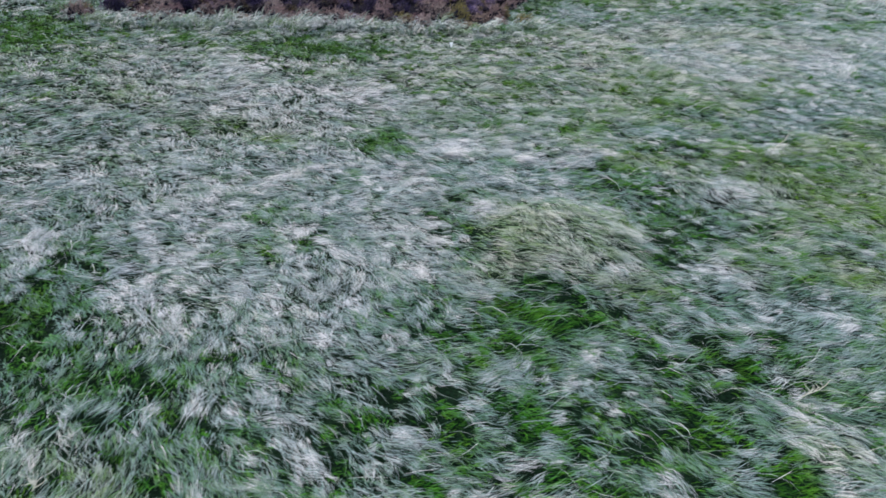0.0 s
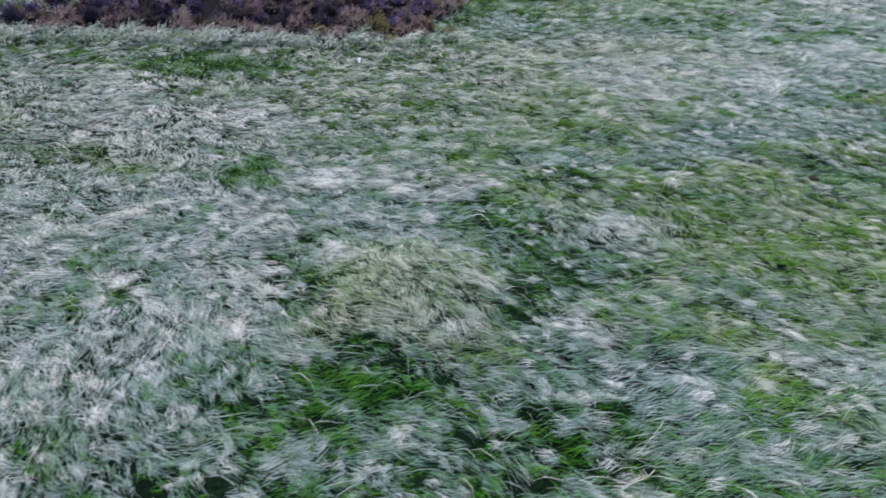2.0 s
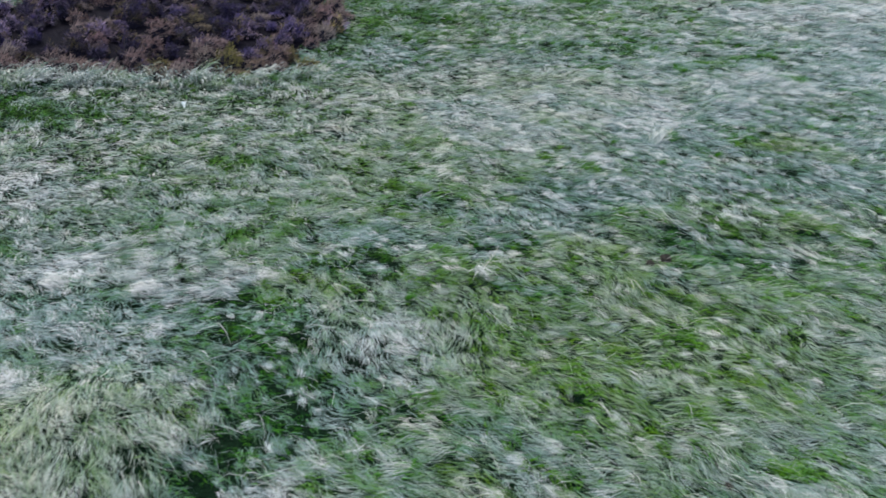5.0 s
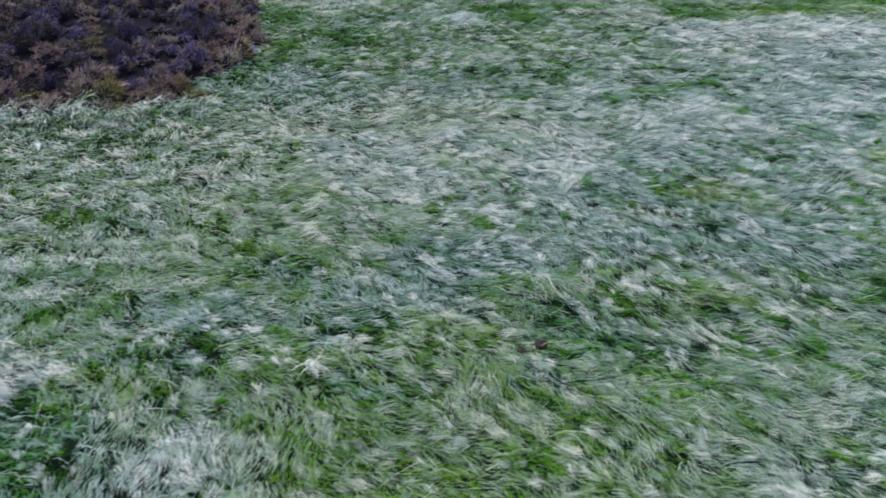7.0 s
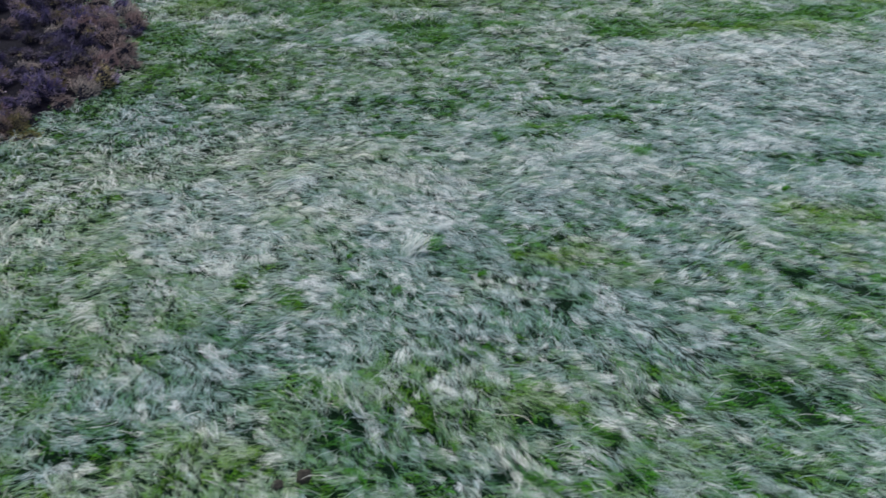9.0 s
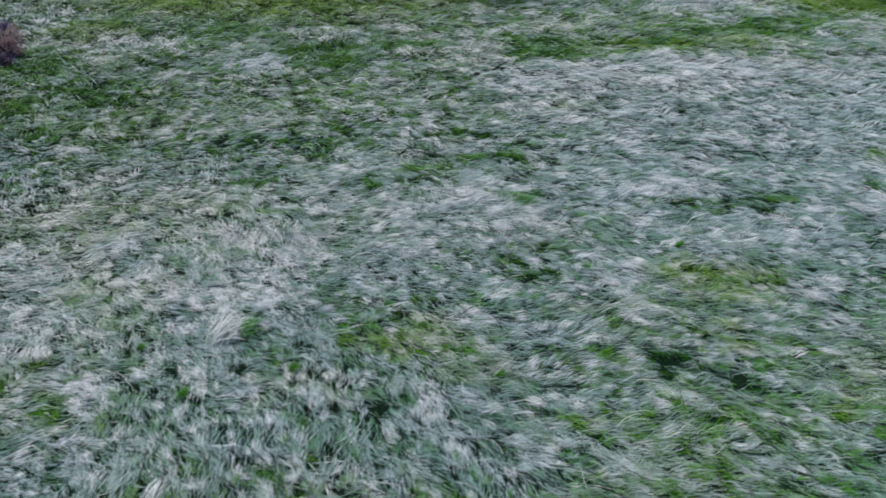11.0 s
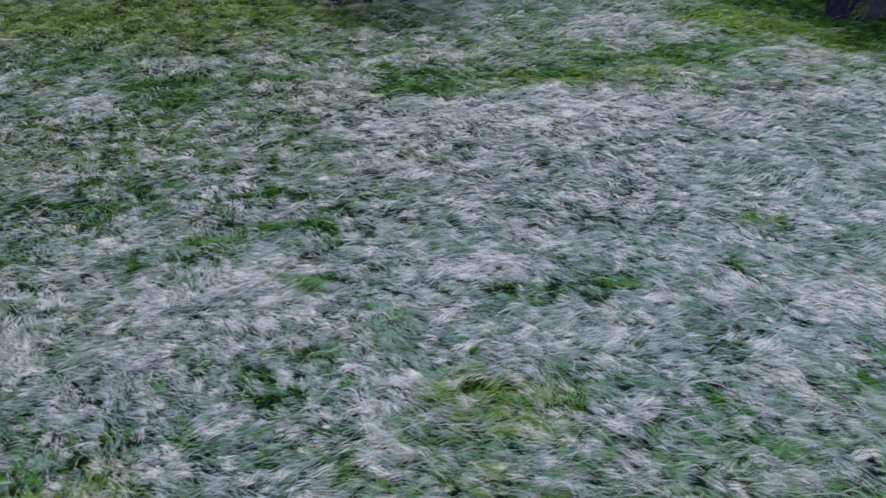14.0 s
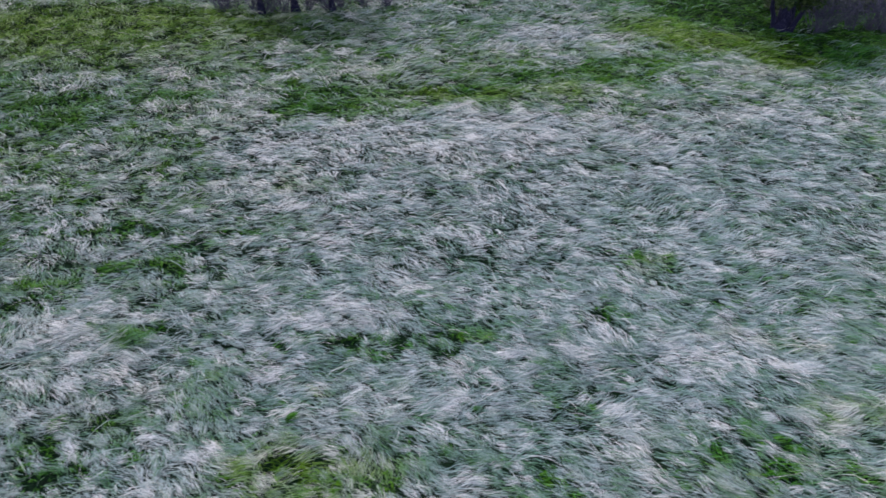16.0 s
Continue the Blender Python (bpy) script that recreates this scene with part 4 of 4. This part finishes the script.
# ---- heather ----
def heather_meshes(k, material):
    """The short twiggy sprigs of a domed bush, and the core they stand on, near-black for the shade inside."""
    rng = np.random.default_rng(100 + k)
    wide, high = 0.82, 0.62 + 0.08 * (k % 3)
    lump = lambda v: noise.noise(v * 2.6 + Vector((k, 0, 0)))
    bm = bmesh.new()
    bmesh.ops.create_icosphere(bm, subdivisions=2, radius=1.0)
    for v in bm.verts:
        w = 0.58 + 0.44 * lump(v.co)
        v.co = Vector((v.co.x * wide * w, v.co.y * wide * w, max(v.co.z, -0.12) * high * w))
    core = bpy.data.meshes.new("shade_dark_core")
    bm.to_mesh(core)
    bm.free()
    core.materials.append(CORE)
    verts, flat, sizes = [], [], []
    for _ in range(640):
        a, e = rng.uniform(0, 2 * math.pi), math.asin(rng.uniform(0.24, 1.0))
        out = Vector((math.cos(a) * math.cos(e), math.sin(a) * math.cos(e), math.sin(e)))
        w = 0.66 + 0.50 * lump(out)
        p = Vector((out.x * wide * w, out.y * wide * w, out.z * high * w)) * rng.uniform(0.72, 1.0)
        d = (out * 0.55 + Vector((rng.normal(0, 0.45) + 0.75, rng.normal(0, 0.45) - 0.35, rng.normal(0.18, 0.3)))).normalized()
        side = d.cross(Vector((rng.normal(), rng.normal(), rng.normal()))).normalized()
        ln, wd = rng.uniform(0.10, 0.30), rng.uniform(0.006, 0.018)
        n = len(verts)
        mid = p + d * ln * 0.55 + Vector((0, 0, 0.02))
        verts += [tuple(p), tuple(mid + side * wd), tuple(p + d * ln), tuple(mid - side * wd)]
        flat += [n, n + 1, n + 2, n + 3]
        sizes += [4]
    return mesh_of("heather_bush", verts, flat, sizes, material, smooth=False), core


HM = [heather_meshes(k, HEATHER) for k in range(6)]
HR = [heather_meshes(k + 6, RUST) for k in range(3)]
made = 0
rng = random.Random(5)
for row in range(25):
    for c in range(24):
        x = -17.5 + 1.1 * c + 0.5 * (row % 2) + rng.uniform(-0.35, 0.35)
        y = 30.9 + 1.05 * row + rng.uniform(-0.35, 0.35)
        if in_heather(np.array([x]), np.array([y]), 0.0)[0] and made < 330:
            edge = not in_heather(np.array([x + 1.9, x]), np.array([y, y - 1.6]), 0.0).all()
            # dark holes are left between the bushes
            if not edge and rng.random() < 0.13:
                continue
            rusty = rng.random() < (0.8 if edge else 0.12)
            sprigs, core = HR[rng.randrange(3)] if rusty else HM[rng.randrange(6)]
            ob = new("heather_bush", sprigs)
            k = rng.uniform(0.62, 1.12)
            ob.matrix_world = pose(x, y, gz(x, y) - 0.02, 0, 0, rng.uniform(-45, 45)) @ Matrix.Diagonal((k, k, k * rng.uniform(0.6, 1.7), 1))
            tagged(ob, "rusty brown heather bush at the edge of the thicket" if rusty else "low purple-brown heather bush with dry twiggy tops", "heather", "heather thicket in the meadow")
            wood = new("shade_dark_core", core)
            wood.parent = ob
            tagged(wood, "woody core of the bush, coloured near-black for the shade inside")
            made += 1


# ---- trees and shrubs on the far bank ----
class Build:
    """Collects tapering tubes and leaves into one mesh."""

    def __init__(self):
        self.v, self.f, self.s = [], [], []

    def tube(self, pts, radii, sides=6):
        start = len(self.v)
        for i, p in enumerate(pts):
            d = (pts[min(i + 1, len(pts) - 1)] - pts[max(i - 1, 0)]).normalized()
            u = d.orthogonal().normalized()
            w = d.cross(u)
            for k in range(sides):
                a = 2 * math.pi * k / sides
                self.v.append(tuple(p + (u * math.cos(a) + w * math.sin(a)) * radii[i]))
        for i in range(len(pts) - 1):
            for k in range(sides):
                a, c = start + i * sides + k, start + i * sides + (k + 1) % sides
                self.f += [a, c, c + sides, a + sides]
                self.s.append(4)
        self.f += [start + (len(pts) - 1) * sides + k for k in range(sides)]
        self.s.append(sides)

    def leaf(self, p, d, side, ln, wd):
        n = len(self.v)
        self.v += [tuple(p), tuple(p + d * ln * 0.5 + side * wd), tuple(p + d * ln), tuple(p + d * ln * 0.5 - side * wd)]
        self.f += [n, n + 1, n + 2, n + 3]
        self.s.append(4)

    def mesh(self, name, material):
        return mesh_of(name, self.v, self.f, self.s, material)


def part(name, me, parent, label=""):
    ob = new(name, me)
    ob.parent = parent
    return tagged(ob, label) if label else ob


def limb(rng, start, way, length, steps, curl, rise):
    pts, d = [start.copy()], way.normalized()
    for _ in range(steps):
        d = (d + Vector((rng.gauss(0, curl), rng.gauss(0, curl), rng.gauss(0, curl) + rise))).normalized()
        pts.append(pts[-1] + d * (length / steps))
    return pts


def tree(x, y, height, girth, seed, leaves, label, stems=0, spread=1.0):
    """A trunk with flared foot, limbs that fork twice, twigs and scattered leaves."""
    rng = random.Random(seed)
    top = tagged(new("tree"), label, "tree", "trees on the far bank")
    top.matrix_world = pose(x, y, gz(x, y) - 0.05)
    wood, crown = Build(), Build()
    trunk = limb(rng, Vector((0, 0, 0)), Vector((rng.gauss(0, 0.06), rng.gauss(0, 0.06), 1)), height * 0.75, 9, 0.07, 0.05)
    radii = [girth * (1.7 if i == 0 else 1.15 if i == 1 else 1.0 - 0.095 * i) for i in range(10)]
    wood.tube(trunk, radii, 10)
    for k in range(stems):
        a = 2.4 * k + 0.4
        foot = Vector((math.cos(a), math.sin(a), 0)) * girth * 1.3
        wood.tube(limb(rng, foot, Vector((math.cos(a) * 0.3, math.sin(a) * 0.3, 1)), height * 0.6, 7, 0.1, 0.04), [girth * (0.62 if i == 0 else 0.45 - 0.05 * i) for i in range(8)], 8)
    for i in range(3, 10):
        for _ in range(3):
            a = rng.uniform(0, 2 * math.pi)
            way = Vector((math.cos(a), math.sin(a), rng.uniform(0.1, 0.7)))
            l1 = limb(rng, trunk[i], way, height * spread * rng.uniform(0.25, 0.42) * (1.15 - 0.05 * i), 6, 0.16, 0.03)
            r1 = radii[i] * 0.42
            wood.tube(l1, [r1 * (1 - 0.14 * k) for k in range(7)], 5)
            for k in range(2, 7):
                for _ in range(2):
                    w2 = (l1[k] - l1[k - 1]).normalized() + Vector((rng.gauss(0, 0.6), rng.gauss(0, 0.6), rng.gauss(0, 0.4)))
                    l2 = limb(rng, l1[k], w2, height * rng.uniform(0.08, 0.16), 4, 0.2, 0.0)
                    crown.tube(l2, [0.022, 0.017, 0.012, 0.008, 0.004], 3)
                    for p in l2[1:]:
                        for _ in range(leaves):
                            d = Vector((rng.gauss(0, 1), rng.gauss(0, 1), rng.gauss(0, 0.7))).normalized()
                            side = d.cross(Vector((rng.gauss(0, 1), rng.gauss(0, 1), 1))).normalized()
                            crown.leaf(p + d * rng.uniform(0, 0.35), d, side, rng.uniform(0.14, 0.32), rng.uniform(0.05, 0.11))
    part("trunk", wood.mesh("trunk", BARK), top)
    part("crown", crown.mesh("crown", LEAF), top)
    return top


def bare_shrub_meshes(seed, high):
    """The branches of a leafless shrub, each with its finer twigs."""
    rng = random.Random(seed)
    made = []
    for _ in range(26):
        branch = Build()
        a = rng.uniform(0, 2 * math.pi)
        way = Vector((math.cos(a) * rng.uniform(0.1, 0.9), math.sin(a) * rng.uniform(0.1, 0.9), 1))
        st = Vector((rng.gauss(0, 0.18), rng.gauss(0, 0.18), 0))
        s1 = limb(rng, st, way, high * rng.uniform(0.6, 1.1), 6, 0.13, 0.0)
        branch.tube(s1, [0.028, 0.022, 0.018, 0.014, 0.01, 0.007, 0.004], 4)
        for k in range(2, 7):
            for _ in range(2):
                w2 = (s1[k] - s1[k - 1]).normalized() + Vector((rng.gauss(0, 0.6), rng.gauss(0, 0.6), rng.gauss(0, 0.4)))
                branch.tube(limb(rng, s1[k], w2, high * rng.uniform(0.12, 0.3), 3, 0.2, -0.05), [0.012, 0.009, 0.006, 0.003], 3)
        made.append(("branch", branch.mesh("branch", TWIG)))
    return made


def evergreen_meshes(seed, high):
    """The bent branches of a low dark thicket, and its foliage."""
    rng = random.Random(seed)
    made, foliage = [], Build()
    for _ in range(42):
        branch = Build()
        a = rng.uniform(0, 2 * math.pi)
        way = Vector((math.cos(a) * rng.uniform(0.2, 1.3), math.sin(a) * rng.uniform(0.2, 1.3), 1))
        s1 = limb(rng, Vector((rng.gauss(0, 0.2), rng.gauss(0, 0.2), 0)), way, high * rng.uniform(0.6, 1.2), 5, 0.15, -0.08)
        branch.tube(s1, [0.02, 0.017, 0.014, 0.01, 0.007, 0.004], 3)
        made.append(("branch", branch.mesh("branch", BARK)))
        for p in s1[1:]:
            for _ in range(5):
                d = Vector((rng.gauss(0, 1), rng.gauss(0, 1), rng.gauss(0, 0.6))).normalized()
                side = d.cross(Vector((rng.gauss(0, 1), rng.gauss(0, 1), 1))).normalized()
                foliage.leaf(p + d * rng.uniform(0, 0.16), d, side, rng.uniform(0.08, 0.18), rng.uniform(0.03, 0.06))
    return made + [("foliage", foliage.mesh("foliage", LEAF))]


tree(55.2, 59.6, 8.5, 0.36, 3, 34, "thick dark-barked tree of several stems with low leafy crown", 4, 1.6)
tree(24.0, 60.6, 7.0, 0.17, 11, 2, "slender dark tree with sparse leaves above bare shrubs")
tree(26.0, 60.9, 7.5, 0.20, 12, 2, "slender dark tree with sparse leaves above bare shrubs")
tree(28.2, 61.0, 6.5, 0.15, 13, 2, "slender dark tree with sparse leaves above bare shrubs")
SHRUB = [bare_shrub_meshes(20 + k, 2.6) for k in range(3)]
BUSH = [evergreen_meshes(30 + k, 1.0) for k in range(2)]


def place(name, parts, x, y, turn, k, label, category, group):
    ob = new(name)
    for kind, me in parts:
        part(kind, me, ob)
    ob.matrix_world = pose(x, y, gz(x, y) - 0.03, 0, 0, turn) @ Matrix.Scale(k, 4)
    return tagged(ob, label, category, group)


rng = random.Random(9)
for i in range(9):
    place("bare_shrub", SHRUB[i % 3], 57.2 + 1.1 * i + rng.uniform(-0.4, 0.4), 59.4 + 0.15 * i + rng.uniform(-0.5, 0.7), rng.uniform(0, 360),
          rng.uniform(0.8, 1.15), "bare shrub of purple-grey twigs beside the dark tree", "shrub", "bare shrubs")
for i in range(10):
    place("bare_shrub", SHRUB[i % 3], 21.3 + 1.1 * i + rng.uniform(-0.4, 0.4), 60.9 + 0.05 * i + rng.uniform(-0.3, 0.9), rng.uniform(0, 360),
          rng.uniform(0.6, 0.95), "bare shrub of purple-grey twigs on the far bank", "shrub", "bare shrubs")
for i in range(8):
    place("dark_bush", BUSH[i % 2], 56.6 + 1.3 * i + rng.uniform(-0.3, 0.3), 63.2 + 0.2 * i + rng.uniform(-0.4, 0.4), rng.uniform(0, 360),
          rng.uniform(0.8, 1.3), "low dark green bush behind bare shrubs", "bush", "dark bushes under the tree")


# ---- tussocks that stand out ----
def tussock(x, y, heading, size, bleach, olive, count, lift, label):
    """One clump of grass with its foot in one place, arching over."""
    bx, by = x + RNG.normal(0, 0.10 * size, count), y + RNG.normal(0, 0.10 * size, count)
    return blades("tussock", bx, by, np.full(count, gz(x, y)), radians(heading) + RNG.normal(0, 0.3, count), size * RNG.uniform(0.6, 1.1, count), RNG.uniform(0.010, 0.022, count),
                  RNG.normal(lift, 0.2, count), RNG.normal(-0.3, 0.3, count), bleach + RNG.normal(0, 0.08, count), olive + RNG.normal(0, 0.08, count), label, 3, None, "tussock", "", "tussocks in the meadow")


tussock(18.3, 26.9, 52, 1.15, 0.88, 0.3, 90, 1.0, "curled tussock of pale dead grass bent by wind")
tussock(18.9, 27.2, 40, 0.8, 0.35, 0.1, 60, 0.9, "grey-green tussock curled beside a pale one")
for tx, ty, ts in ((20.25, 26.1, 0.34), (30.95, 31.0, 0.34), (25.1, 25.9, 0.3), (16.6, 26.6, 0.3), (9.6, 18.0, 0.4), (18.0, 25.2, 0.36)):
    tussock(tx, ty, 20, ts, 0.10, 0.2, 55, 1.3, "small dark green clump of short grass among pale tufts")
tussock(11.45, 18.95, -60, 0.85, 0.95, 0.2, 40, 1.4, "upright pale tuft of dead grass above green")
tussock(15.3, 11.4, -40, 0.8, 0.9, 0.2, 60, 0.8, "flattened pale tussock round a dead stalk")
tussock(2.7, 18.3, -20, 0.9, 0.98, 0.2, 90, 0.6, "bright bleached tussock laid flat by wind")
tussock(0.4, 18.4, -15, 1.0, 0.98, 0.2, 110, 0.6, "bright bleached tussock laid flat by wind")


# ---- small things in the grass ----
def dead_stalk(x, y, high, lean, seed, label):
    rng = random.Random(seed)
    ob = tagged(new("dead_stalk"), label, "plant", "dead stalks")
    ob.matrix_world = pose(x, y, gz(x, y) - 0.02)
    main = limb(rng, Vector((0, 0, 0)), Vector((lean, -0.2, 1)), high, 6, 0.08, 0.0)
    b = Build()
    b.tube(main, [0.014, 0.013, 0.012, 0.01, 0.008, 0.006, 0.003], 5)
    part("stem", b.mesh("stem", STRAW), ob)
    for k in range(2, 7):
        for sgn in (-1, 1):
            w2 = Vector((sgn * 0.5 + rng.gauss(0, 0.2), rng.gauss(0, 0.4), 0.8))
            b = Build()
            b.tube(limb(rng, main[k], w2, high * rng.uniform(0.2, 0.4), 3, 0.12, 0.02), [0.009, 0.007, 0.005, 0.003], 4)
            part("twig", b.mesh("twig", STRAW), ob)
    return ob


dead_stalk(15.2, 11.6, 0.75, 0.35, 1, "pale dead branching stalk standing in flattened grass")
dead_stalk(7.7, 8.45, 0.6, 0.3, 2, "pale dead branching stalk standing in flattened grass")
dead_stalk(11.5, 18.9, 0.8, 0.1, 3, "upright pale dead weed stalk above green grass")
dead_stalk(18.6, 27.2, 0.8, 0.4, 4, "bent pale dead stalk over a curled tussock")
dead_stalk(-6.5, 5.9, 0.8, 0.9, 5, "pale dead stalk lying over long grass")


def clod(x, y, size, seed):
    bm = bmesh.new()
    bmesh.ops.create_icosphere(bm, subdivisions=3, radius=size)
    for v in bm.verts:
        v.co *= 1 + 0.35 * noise.noise(v.co * (2.2 / size) + Vector((seed, 0, 0)))
        v.co.z *= 0.6
    me = bpy.data.meshes.new("peat_clod")
    bm.to_mesh(me)
    bm.free()
    me.materials.append(EARTH)
    for p in me.polygons:
        p.use_smooth = True
    ob = new("peat_clod", me)
    ob.matrix_world = pose(x, y, gz(x, y) + size * 0.3)
    return tagged(ob, "dark lump of bare peat showing through the grass", "clod", "peat clods")


clod(16.13, 19.62, 0.11, 1)
clod(16.6, 19.78, 0.15, 2)
clod(15.8, 12.95, 0.1, 3)
clod(25.7, 44.3, 0.16, 4)


def scrap(x, y):
    """A crumpled three-cornered scrap of sheeting, a few millimetres thick."""
    bm = bmesh.new()
    bmesh.ops.create_grid(bm, x_segments=8, y_segments=8, size=0.072)
    for v in bm.verts:
        t = (v.co.y + 0.072) / 0.144
        v.co.x *= 0.25 + 0.95 * t
        v.co.y *= 1.5
        v.co.z = 0.05 * noise.noise(v.co * 9) + 0.06 * t
    bmesh.ops.solidify(bm, geom=bm.faces[:], thickness=0.004)
    me = bpy.data.meshes.new("plastic_scrap")
    bm.to_mesh(me)
    bm.free()
    me.materials.append(SCRAP)
    ob = new("plastic_scrap", me)
    ob.matrix_world = pose(x, y, gz(x, y) + 0.36, 38, 0, 8)
    return tagged(ob, "small crumpled white scrap caught in the grass", "litter")


scrap(0.72, 28.45)
